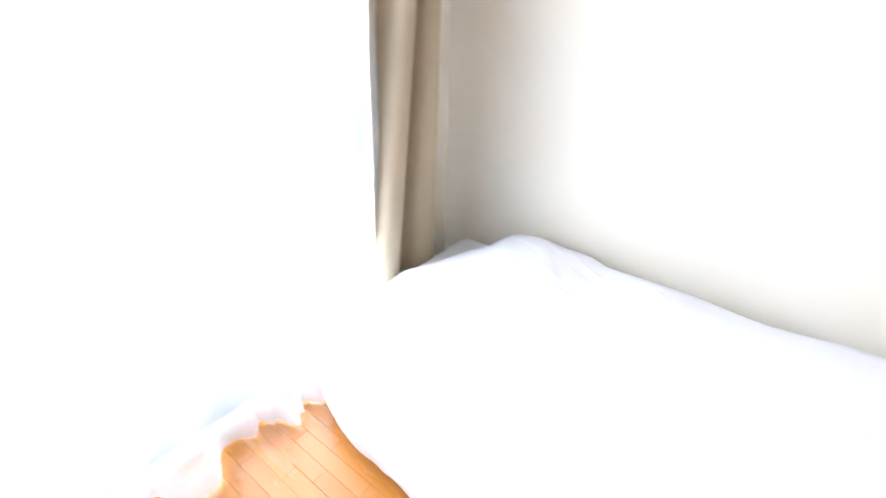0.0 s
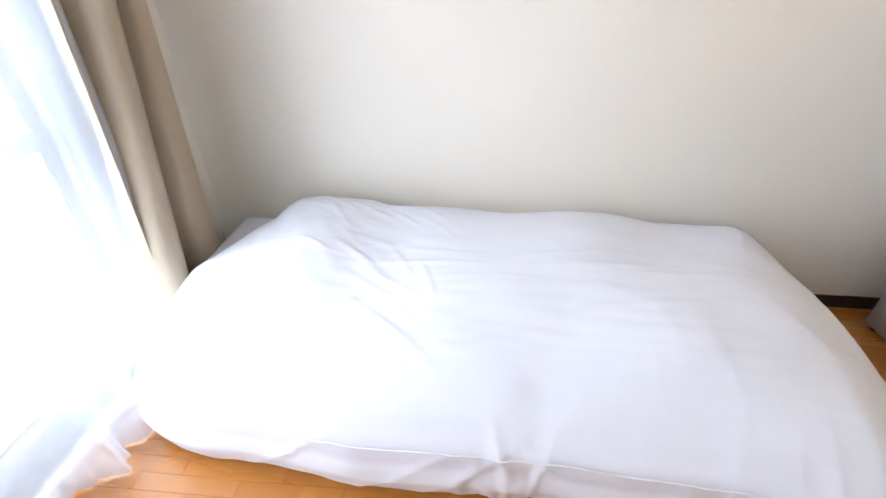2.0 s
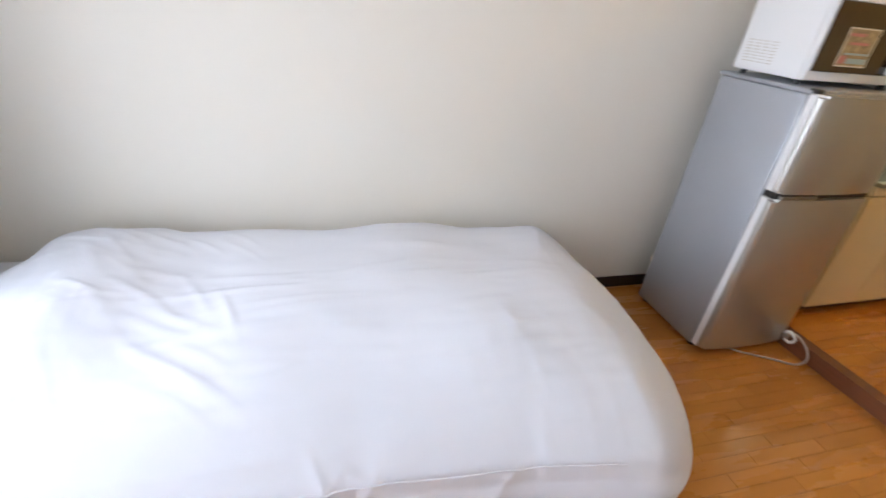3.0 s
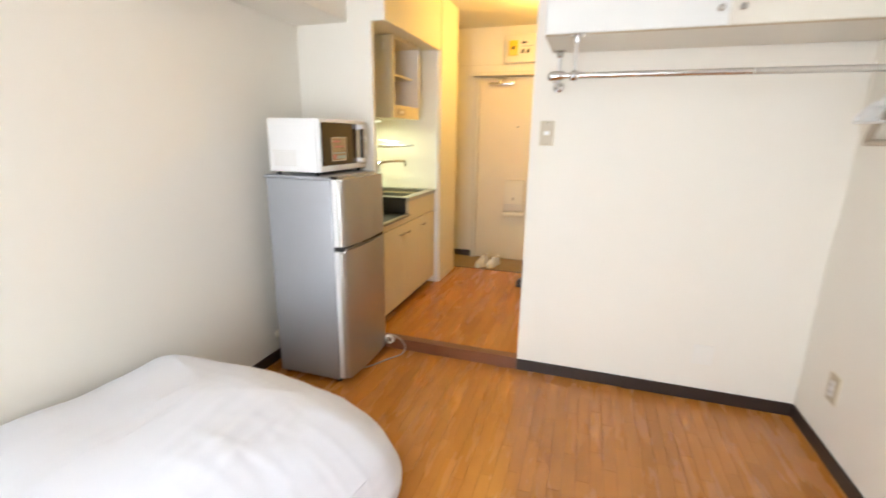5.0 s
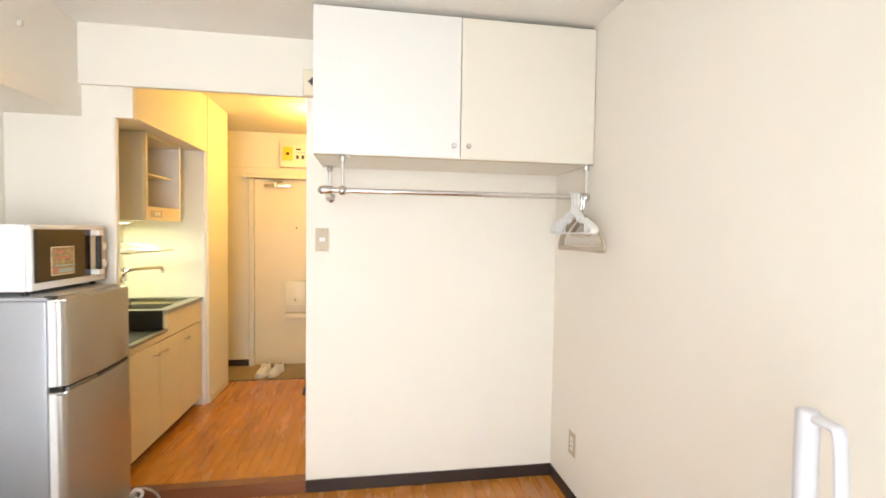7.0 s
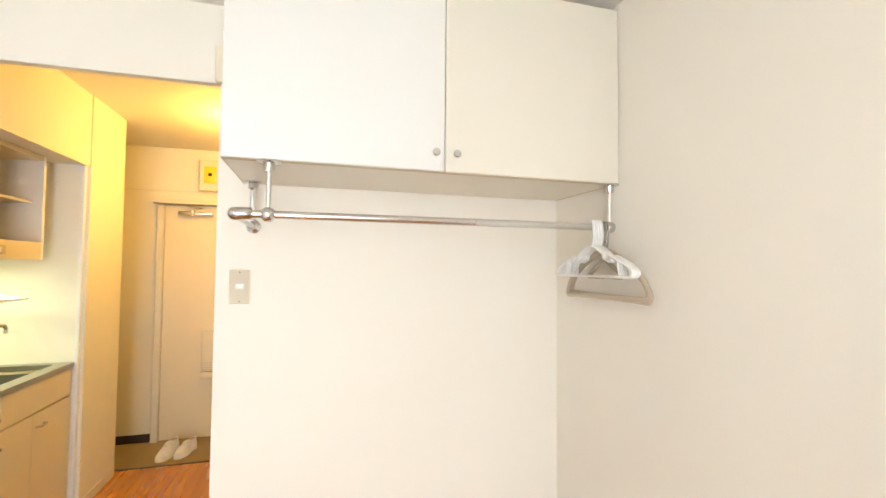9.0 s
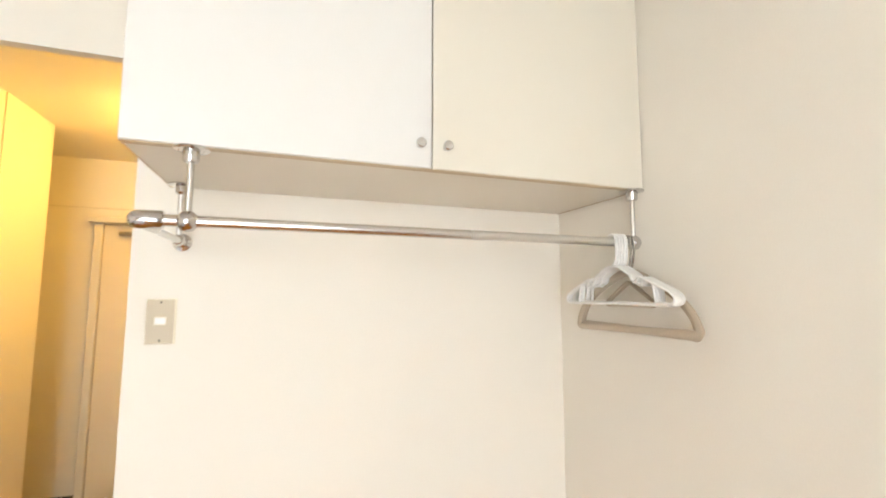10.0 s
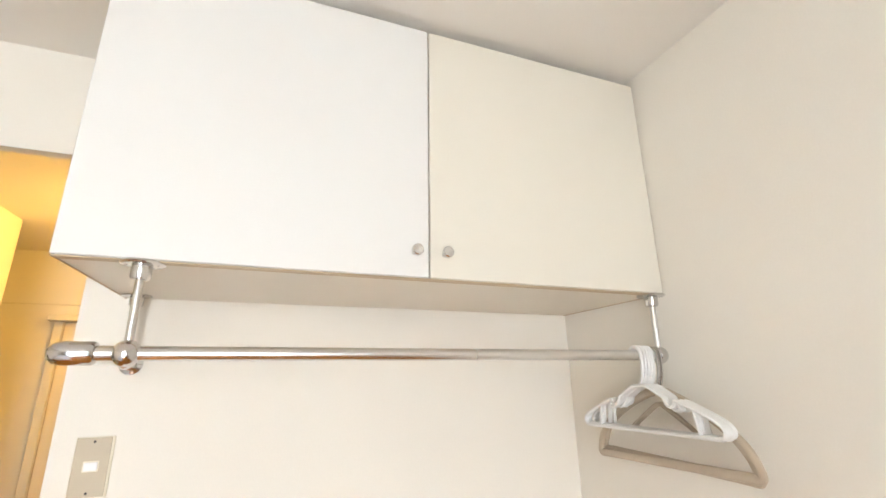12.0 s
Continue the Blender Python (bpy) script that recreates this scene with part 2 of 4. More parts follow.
def smooth_path(pts, steps=6):
    """Points along a soft curve through the given ones."""
    pts = [Vector(p) for p in pts]
    out = []
    for i in range(len(pts) - 1):
        p0, p1, p2, p3 = pts[max(i - 1, 0)], pts[i], pts[i + 1], pts[min(i + 2, len(pts) - 1)]
        for k in range(steps):
            t = k / steps
            out.append(0.5 * (2 * p1 + (p2 - p0) * t + (2 * p0 - 5 * p1 + 4 * p2 - p3) * t * t + (3 * p1 - p0 - 3 * p2 + p3) * t ** 3))
    return out + [pts[-1]]


def mesh_of(name, bm, material, smooth=None):
    bmesh.ops.recalc_face_normals(bm, faces=bm.faces)
    me = bpy.data.meshes.new(name)
    bm.to_mesh(me)
    bm.free()
    me.materials.append(material)
    if smooth is not None:
        me.polygons.foreach_set("use_smooth", [True] * len(me.polygons))
        me.set_sharp_from_angle(angle=radians(smooth))
    return me


def single(name, bm, material, label, category, kind="", smooth=35, group=""):
    """A thing of one mesh."""
    return tagged(new(name, mesh_of(name, bm, material, smooth)), label, category, group, kind)


def thing(name, base, label, category, group="", kind=""):
    ob = new(name)
    ob.empty_display_size = 0.1
    ob.location = base
    return tagged(ob, label, category, group, kind)


def part(name, bm, material, parent, label="", smooth=35):
    """One mesh, built in room coordinates, under a thing or under a part of one."""
    ob = new(name, mesh_of(name, bm, material, smooth))
    ob.parent = parent
    if parent.type == "EMPTY":
        ob.location = -parent.location
    if label:
        tagged(ob, label)
    return ob


B = bmesh.new


# ---- structure ----
W, CEIL, YWIN = 2.70, 2.32, -3.28


def slab(name, blocks, material, label, category, kind="structure"):
    bm = B()
    for b in blocks:
        box(bm, *b)
    return single(name, bm, material, label, category, kind, None)


slab("wall_left", [(-0.14, 0, YWIN - 0.2, 0.14, -0.1, CEIL)], M_WALL, "cream wallpapered wall beside the bed", "wall")
slab("wall_right", [(W, W + 0.14, YWIN - 0.2, 0.14, -0.1, CEIL)], M_WALL, "cream wallpapered long wall with an outlet", "wall")
slab("wall_back", [(1.357, W, 0, 0.12, -0.1, CEIL)], M_WALL, "cream wallpapered wall under the hanging cupboard", "wall")
slab("wall_back_fridge", [(0, 0.462, 0.02, 0.05, -0.1, 1.89), (0, 0.547, 0.02, 0.05, 1.89, 2.1), (-0.14, 0, 0.02, 0.14, 1.9, 2.1)], M_WALL, "white wallpapered wall piece behind the fridge", "wall")
slab("wall_header", [(0, 1.44, -0.003, 0.03, 2.037, CEIL)], M_WALL, "cream wallpapered beam over the kitchen opening", "wall")
slab("wall_soffit", [(0, 0.326, YWIN, -0.004, 1.89, CEIL), (0, 0.326, -0.004, 0.019, 1.89, 2.036)], M_WALL, "cream wallpapered boxed beam along the ceiling", "wall")
# unseen right pier, from x 1.92, added this wide to dim wall_right
slab("wall_window", [(0, 0.42, YWIN - 0.16, YWIN, -0.1, CEIL), (1.92, W, YWIN - 0.16, YWIN, -0.1, CEIL), (0.42, 1.92, YWIN - 0.16, YWIN, 2.02, CEIL), (0.42, 1.92, YWIN - 0.16, YWIN, -0.1, 0.04)], M_WALL, "cream wall around the balcony window", "wall")
slab("ceiling", [(-0.14, W + 0.14, YWIN - 0.2, 0.031, CEIL, CEIL + 0.12)], M_CEIL, "off-white papered room ceiling", "ceiling")
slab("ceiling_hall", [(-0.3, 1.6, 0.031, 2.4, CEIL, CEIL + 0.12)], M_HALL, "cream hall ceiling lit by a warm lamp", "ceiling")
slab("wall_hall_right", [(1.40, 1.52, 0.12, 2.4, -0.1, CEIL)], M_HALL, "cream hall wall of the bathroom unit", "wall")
bm = B()
box(bm, -0.10, 0.498, 1.14, 1.64, 0.0, CEIL)
bmesh.ops.bevel(bm, geom=[e for e in bm.edges if all(v.co.x > 0.4 and v.co.y > 1.6 for v in e.verts)], offset=0.075, segments=8, affect="EDGES", profile=0.5)
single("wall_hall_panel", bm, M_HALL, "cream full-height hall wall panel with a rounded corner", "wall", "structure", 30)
slab("panel_seam", [(0.4945, 0.4985, 1.1365, 1.1392, 1.93, CEIL)], M_LAMEDGE, "thin seam between the hall panels", "trim")
slab("panel_ledge", [(0.478, 0.4975, 0.051, 1.115, 1.9215, 1.9295)], M_IVORY, "pale edge strip under the upper kitchen panel", "trim")
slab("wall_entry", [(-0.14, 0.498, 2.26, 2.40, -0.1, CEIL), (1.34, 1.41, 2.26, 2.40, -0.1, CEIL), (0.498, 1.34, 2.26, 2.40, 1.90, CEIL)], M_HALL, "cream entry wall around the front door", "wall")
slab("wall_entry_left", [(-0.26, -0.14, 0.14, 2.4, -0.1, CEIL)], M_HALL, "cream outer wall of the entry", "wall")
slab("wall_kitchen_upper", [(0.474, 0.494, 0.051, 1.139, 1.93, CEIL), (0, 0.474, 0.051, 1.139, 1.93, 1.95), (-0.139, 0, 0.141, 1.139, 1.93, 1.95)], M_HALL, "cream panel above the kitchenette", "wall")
slab("backsplash", [(-0.139, -0.06, 0.141, 1.118, 0.07, 1.929), (-0.06, 0.0, 0.141, 0.15, 0.07, 1.929)], M_TILE, "glossy pale kitchen backsplash", "wall")
slab("floor_base", [(-0.14, W + 0.14, YWIN - 0.2, -0.0125, -0.1, -0.003)], M_GAP, "dark subfloor under the planks", "floor")
slab("floor_hall_base", [(0.0, 1.40, 0.046, 1.6255, -0.1, 0.0635)], M_GAP, "dark subfloor of the hall", "floor")
slab("floor_entry", [(-0.14, 1.40, 1.64, 2.26, -0.1, 0.012)], M_GENKAN, "tan vinyl entry floor", "floor")
tagged(slab("entry_edge", [(0.47, 1.40, 1.626, 1.643, 0.05, 0.069)], M_BASE, "dark trim at the hall floor's edge", "trim"))
slab("step_riser", [(0.0, 1.357, -0.012, 0.045, -0.014, 0.068)], M_STEP, "reddish brown wooden step up to the kitchen", "step")
slab("wall_seam_trim", [(0.2, 1.40, 2.252, 2.259, 1.972, 1.980)], M_CASE, "thin trim line above the front door", "trim")
slab("kitchen_edge_trim", [(0.462, 0.467, 0.024, 0.05, 0.07, 1.889)], M_WALL, "pale edge trim of the kitchen recess", "trim")


def baseboard(name, x0, x1, y0, y1, z0=-0.01, h=0.062):
    bm = B()
    box(bm, x0, x1, y0, y1, z0, h, 0.002, 1)
    return single(name, bm, M_BASE, "dark brown vinyl baseboard", "baseboard", "structure")


baseboard("baseboard", 1.357, W - 0.009, -0.009, 0.0)
baseboard("baseboard", W - 0.009, W, YWIN, 0.0)
baseboard("baseboard", 0.0, 0.009, YWIN, 0.02)
baseboard("baseboard", 0.009, 0.40, 0.011, 0.02)
tagged(slab("baseboard_hall", [(0.4985, 0.5035, 1.145, 1.56, 0.0662, 0.118)], M_IVORY, "cream baseboard along the hall panel", "baseboard"))
baseboard("baseboard", 0.009, 0.486, 2.251, 2.26, 0.0, 0.075)


# ---- window and curtains ----
def build_window():
    w = thing("window_1", (1.17, YWIN - 0.1, 0.04), "aluminium sliding balcony window behind lace", "window", "", "structure")
    y0, y1 = YWIN - 0.15, YWIN - 0.03
    for name, b in (("jamb", (0.42, 0.46, y0, y1, 0.04, 2.02)), ("jamb", (1.88, 1.92, y0, y1, 0.04, 2.02)), ("head", (0.46, 1.88, y0, y1, 1.98, 2.02)), ("sill", (0.46, 1.88, y0, y1, 0.04, 0.085))):
        part(name, box(B(), *b, 0.003, 1), M_ALU, w)
    for x0, x1, y in ((0.46, 1.19, YWIN - 0.075), (1.15, 1.88, YWIN - 0.125)):
        s = part("sash", box(B(), x0, x0 + 0.05, y - 0.018, y + 0.018, 0.086, 1.979, 0.002, 1), M_ALU, w)
        part("stile", box(B(), x1 - 0.05, x1, y - 0.018, y + 0.018, 0.086, 1.979, 0.002, 1), M_ALU, s)
        for z0, z1 in ((0.086, 0.16), (0.83, 0.885), (1.93, 1.979)):
            part("rail", box(B(), x0 + 0.05, x1 - 0.05, y - 0.016, y + 0.016, z0, z1, 0.002, 1), M_ALU, s)
        for z0, z1 in ((0.16, 0.83), (0.885, 1.93)):
            p = part("pane", box(B(), x0 + 0.05, x1 - 0.05, y - 0.003, y + 0.003, z0, z1), M_GLASS, s, "", None)
            p.visible_shadow = False


build_window()


def cloth_strip(fn, nu, nv):
    """A sheet of cloth from fn(u, v) with u and v from 0 to 1."""
    bm = B()
    g = [[bm.verts.new(fn(i / nu, j / nv)) for j in range(nv + 1)] for i in range(nu + 1)]
    for i in range(nu):
        for j in range(nv):
            bm.faces.new((g[i][j], g[i + 1][j], g[i + 1][j + 1], g[i][j + 1]))
    return bm


def lace(u, v):
    x = 0.47 + 1.75 * u
    z = 2.06 * (1 - v) + 0.008 * v
    f = math.sin(u * 62 + 2.2 * math.sin(u * 9)) * 0.022 + math.sin(u * 23 + 1) * 0.012
    low = max(0.0, (v - 0.78) / 0.22)
    y = -3.215 + f * (0.6 + 0.4 * v) + low ** 2 * (0.03 + 0.07 * noise.noise((x * 5, 1, 2)) + 0.03 * math.sin(x * 40)) + low ** 4 * (0.009 * math.sin(x * 83 + 2 * math.sin(x * 13)) + 0.03 * noise.noise((x * 22, 8, 3)))
    x += low ** 2 * 0.05 * noise.noise((x * 4, 7, 1))
    return (x, min(y, -3.04), max(z + low * 0.035 * max(0, noise.noise((x * 11, 3, 5))), 0.006))


lc = thing("lace_curtain", (1.5, -3.1, 0), "white sheer lace curtain trailing on the floor", "curtain")
part("cloth", cloth_strip(lace, 260, 60), M_LACE, lc, "", 180)
part("hem", cloth_strip(lambda u, v: Vector(lace(u, 0.955 + 0.045 * v)) + Vector((0, 0.003, 0.0)), 260, 6), M_LACE, lc, "doubled hem of the lace", 180)


def drape(u, v):
    """Two full folds beside the wall, then a flat panel towards the window; the folds widen downwards."""
    z = 2.08 * (1 - v) + 0.03
    f = min(1.5, (z - 0.35) / 0.84)
    edge = [0.218, 0.375 - 0.075 * f, 0.455 - 0.095 * f, 0.562 - 0.110 * f, 0.548 - 0.024 * f]
    if u < 0.40:
        q, x0, x1, deep = u / 0.40, edge[0], edge[1], 0.10
    elif u < 0.46:
        q = (u - 0.40) / 0.06
        return (edge[1] + (edge[2] - edge[1]) * q, -3.236, z)
    elif u < 0.86:
        q, x0, x1, deep = (u - 0.46) / 0.40, edge[2], edge[3], 0.112
    else:
        q = (u - 0.86) / 0.14
        return (edge[3] + (edge[4] - edge[3]) * q, -3.236 + 0.055 * q ** 0.5, z)
    x = x0 + (x1 - x0) * (q - 0.10 * math.sin(2 * math.pi * q)) + 0.004 * math.sin(v * 6 + 5 * u) * math.sin(math.pi * q)
    y = -3.236 + (deep + 0.006 * math.sin(v * 4 + u * 9)) * max(0.0, math.sin(math.pi * q)) ** 0.5
    return (x, y, z)


dr = thing("drape", (0.28, -3.1, 0.03), "beige drape gathered beside the window, behind the bed", "curtain")
part("cloth", cloth_strip(drape, 200, 40), M_DRAPE, dr, "", 180)
part("hem", cloth_strip(lambda u, v: Vector(drape(u, 0.955 + 0.045 * v)) + Vector((0, 0.0025, 0)), 200, 4), M_DRAPE, dr, "stitched bottom hem", 180)
part("header_tape", cloth_strip(lambda u, v: Vector(drape(u, 0.035 * v)) + Vector((0, 0.0025, 0)), 200, 3), M_DRAPE, dr, "stiff pleating tape", 180)
bm = B()
tube(bm, (0.03, -3.18, 2.12), (2.66, -3.18, 2.12), 0.011)
rail = thing("curtain_rail", (1.3, -3.18, 2.12), "plain curtain rail above the window", "curtain rail")
part("rail", bm, M_STEEL, rail)
for xx in (0.05, 1.33, 2.61):
    part("bracket", box(B(), xx - 0.01, xx + 0.01, YWIN, -3.17, 2.11, 2.145, 0.002, 1), M_STEEL, rail)


# ---- bed ----
def duvet_mesh():
    """Rounded quilt: rings from the floor edge inwards, with bumps and creases."""
    prof = [(0.05, 0.012), (0.015, 0.05), (0.0, 0.11), (0.012, 0.18), (0.04, 0.245), (0.075, 0.295), (0.115, 0.335), (0.16, 0.372), (0.205, 0.398), (0.25, 0.418), (0.30, 0.435), (0.36, 0.45), (0.42, 0.458), (0.47, 0.462), (0.4999, 0.464)]
    fine = []
    for (d0, z0), (d1, z1) in zip(prof, prof[1:]):
        fine += [(d0 + (d1 - d0) * k / 6, z0 + (z1 - z0) * k / 6) for k in range(6)]
    fine.append(prof[-1])
    x0, x1, y0, y1 = 0.012, 1.012, -3.13, -0.865
    bm, n = B(), 640
    loops = []
    for d, z in fine:
        a, b = (x1 - x0) / 2 - d, (y1 - y0) / 2 - d
        r = max(0.30 - d, 0.00005)
        cx, cy = (x0 + x1) / 2, (y0 + y1) / 2
        a = max(a, 0.0001)
        straight = [(2 * (b - r)), (2 * (a - r))]
        per = 2 * sum(straight) + 2 * math.pi * r
        ring = []
        for k in range(n):
            s = per * k / n
            segs = [("l", straight[0], (a, -(b - r)), (0, 1)), ("c", math.pi * r / 2, (a - r, b - r), 0), ("l", straight[1], (a - r, b), (-1, 0)), ("c", math.pi * r / 2, (-(a - r), b - r), 90),
                    ("l", straight[0], (-a, b - r), (0, -1)), ("c", math.pi * r / 2, (-(a - r), -(b - r)), 180), ("l", straight[1], (-(a - r), -b), (1, 0)), ("c", math.pi * r / 2, (a - r, -(b - r)), 270)]
            for kind, ln, o, e in segs:
                if s <= ln or (kind, o) == (segs[-1][0], segs[-1][2]):
                    if kind == "l":
                        px, py = o[0] + e[0] * s, o[1] + e[1] * s
                    else:
                        an = radians(e) + s / r
                        px, py = o[0] + r * math.cos(an), o[1] + r * math.sin(an)
                    break
                s -= ln
            px, py = px + cx, py + cy
            ring.append(bm.verts.new(shape_duvet(px, py, z)))
        loops.append(ring)
    for p, q in zip(loops, loops[1:]):
        for k in range(n):
            bm.faces.new((p[k], p[(k + 1) % n], q[(k + 1) % n], q[k]))
    bm.faces.new(loops[0][::-1])
    return bm


def make_creases():
    """Cloth creases as (x, y, direction, half length, width, height): a fan beside the pillow, long fine
    pulls down the length of the bed, and short tucks gathered on the near side."""
    r = random.Random(21)
    out = []
    for k in range(26):
        out.append((r.uniform(0.12, 0.82), r.uniform(-2.72, -2.25), radians(r.uniform(20, 65)), r.uniform(0.05, 0.15), r.uniform(0.009, 0.018), r.uniform(0.0012, 0.0034)))
    for k in range(12):
        out.append((r.uniform(0.05, 0.40), r.uniform(-2.80, -2.50), radians(r.uniform(70, 110)), r.uniform(0.05, 0.12), r.uniform(0.007, 0.012), r.uniform(0.002, 0.004)))
    for k in range(44):
        out.append((r.uniform(0.30, 0.85), r.uniform(-2.35, -1.25), radians(r.uniform(82, 100)), r.uniform(0.12, 0.34), r.uniform(0.008, 0.015), r.uniform(0.0010, 0.0026)))
    for k in range(22):
        out.append((r.uniform(0.74, 1.05), r.uniform(-1.75, -0.95), radians(r.uniform(-25, 35)), r.uniform(0.08, 0.2), r.uniform(0.012, 0.022), r.uniform(0.0008, 0.0022)))
    out += [(0.735, -2.40, radians(56), 0.15, 0.016, 0.005), (0.515, -2.49, radians(50), 0.14, 0.016, 0.0045), (0.62, -2.45, radians(62), 0.11, 0.013, 0.004), (0.40, -2.50, radians(75), 0.10, 0.014, 0.005)]
    return [(x, y, math.cos(a), math.sin(a), h, w, amp) for x, y, a, h, w, amp in out]


CREASES = make_creases()


def shape_duvet(x, y, z):
    if x < 0.42:
        x = 0.012 + 0.408 * max(0.0, (x - 0.012) / 0.408) ** 2.3
    if y < -2.75:
        y0 = -3.175 + 0.19 * max(0.0, min(1.0, (0.5 - x) / 0.3))
        y = y0 + (-2.75 - y0) * max(0.0, (y + 3.13) / 0.38) ** 1.8
    if x > 0.42:
        wide = 1 + 0.11 * max(0.0, min(1.0, (y + 1.95) / 0.8)) - 0.13 * max(0.0, min(1.0, (-2.45 - y) / 0.65))
        x = 0.42 + (x - 0.42) * wide
    if y > -1.3:
        y -= 0.07 * max(0.0, 1 - x / 0.8) * min(1.0, (y + 1.3) / 0.3)
    t = min(1.0, z / 0.4)
    side = 1 - t
    q = (y + 2.70) / 0.20
    head = max(0.0, 1 - q * q) ** (0.5 + min(1.0, x / 0.3)) if abs(q) < 1 else 0.0
    dz = t * (0.05 * max(0.0, 1 - x / 0.9) * max(0.25, min(1.0, (-1.05 - y) / 0.6)) + 0.034 * head * (0.3 + 0.7 * max(0, 1 - x / 0.75)))
    dz += 0.013 * t * max(0.0, 1 - x / 0.9) * max(0.0, min(1.0, (y + 2.5) / 0.3))
    big = noise.noise((x * 3.2, y * 2.6, 0.3)) * 0.022 + noise.noise((x * 7, y * 6, 4.1)) * 0.007
    crease = 0.0
    for cx, cy, ux, uy, half, w, amp in CREASES:
        ex, ey = x - cx, y - cy
        along = ex * ux + ey * uy
        if abs(along) < half:
            d = (ey * ux - ex * uy + 0.05 * along * along / half) / w
            if abs(d) < 3:
                crease += amp * (1 - (along / half) ** 2) * (1.0 - 0.9 * d) * math.exp(-d * d)
    fine = 0.0012 * noise.noise((x * 38 + 2 * noise.noise((x * 6, y * 6, 1)), y * 7, 3.3)) + 0.0012 * noise.noise((x * 12, y * 45, 8.3)) * head
    hem = max(0.0, 1 - z / 0.24)
    ox = oy = 0.0
    if x > 0.72:
        # slack cloth above the seam, a tuck near the middle, slanting pulls towards the window end
        tuck = math.exp(-((y + 2.02) / 0.13) ** 2)
        pull = max(0.0, min(1.0, (-2.15 - y) / 0.3))
        slant = y * 21 + z * 19
        ox = hem * (0.017 * noise.noise((y * 5, 2.2, z * 3)) + 0.010 * pull * noise.noise((slant * 0.55, 1.7, 0.4)))
        ox += tuck * max(0.0, 1 - z / 0.30) * (0.012 * noise.noise((y * 23 + z * 9, 4.4, z * 6)) + 0.010 * noise.noise((y * 55, 1.4, z * 14)))
        ox += 0.005 * math.exp(-((z - 0.225) / 0.022) ** 2) - 0.006 * math.exp(-((z - 0.17) / 0.02) ** 2)
        ox += 1.4 * side * crease
        for ty, tz, slope, w in ((-2.13, 0.15, 1.2, 0.016), (-2.03, 0.18, -0.4, 0.014), (-1.95, 0.16, 0.3, 0.012), (-1.86, 0.14, -1.1, 0.015), (-2.32, 0.12, 1.5, 0.018), (-2.62, 0.15, 1.3, 0.02), (-1.62, 0.12, 0.6, 0.018)):
            d = (y - ty - slope * (z - tz)) / w
            if abs(d) < 3:
                ox += 0.005 * (1 - 0.8 * d) * math.exp(-d * d) * max(0.0, 1 - ((z - tz) / 0.14) ** 2)
    if y > -1.05:
        oy = hem * 0.014 * noise.noise((x * 9, 3.1, z * 3))
    lift = max(0.0, noise.noise((y * 3.1, 3.3, x * 2))) * 0.04 if (z < 0.03 and x > 0.7) else 0.0
    corner = max(0.0, min(1.0, (x - 0.55) / 0.3)) * max(0.0, min(1.0, (y + 1.5) / 0.45))
    ox += corner * 0.08 * side
    oy -= corner * (0.06 * t + 0.01)
    return (max(0.004, x + ox), y + oy, max(0.004, z + dz + t * (big + crease + fine) + 0.25 * side * big + lift))


def seam_points():
    return [Vector(shape_duvet(0.988, -2.6 + 1.35 * k / 80, 0.225)) + Vector((0.003, 0, 0.001)) for k in range(81)]


bed = thing("bed", (0.5, -2.0, 0), "low bed made up in plain white bedding", "bed")
part("mattress", box(B(), 0.015, 0.80, -3.15, -1.15, 0.0, 0.335, 0.03, 4), M_DUVET, bed, "white sheeted mattress corner showing at the head")
part("pillow", ball(B(), (0.42, -2.80, 0.36), 0.2, (1.7, 0.7, 0.40), 32), M_DUVET, bed, "white pillow under the quilt")
part("quilt", duvet_mesh(), M_DUVET, bed, "thick white quilt reaching the floor, with creases", 180)
part("seam", sweep(B(), smooth_path(seam_points(), 2), 0.002), M_DUVET, bed, "stitched edge seam of the quilt")


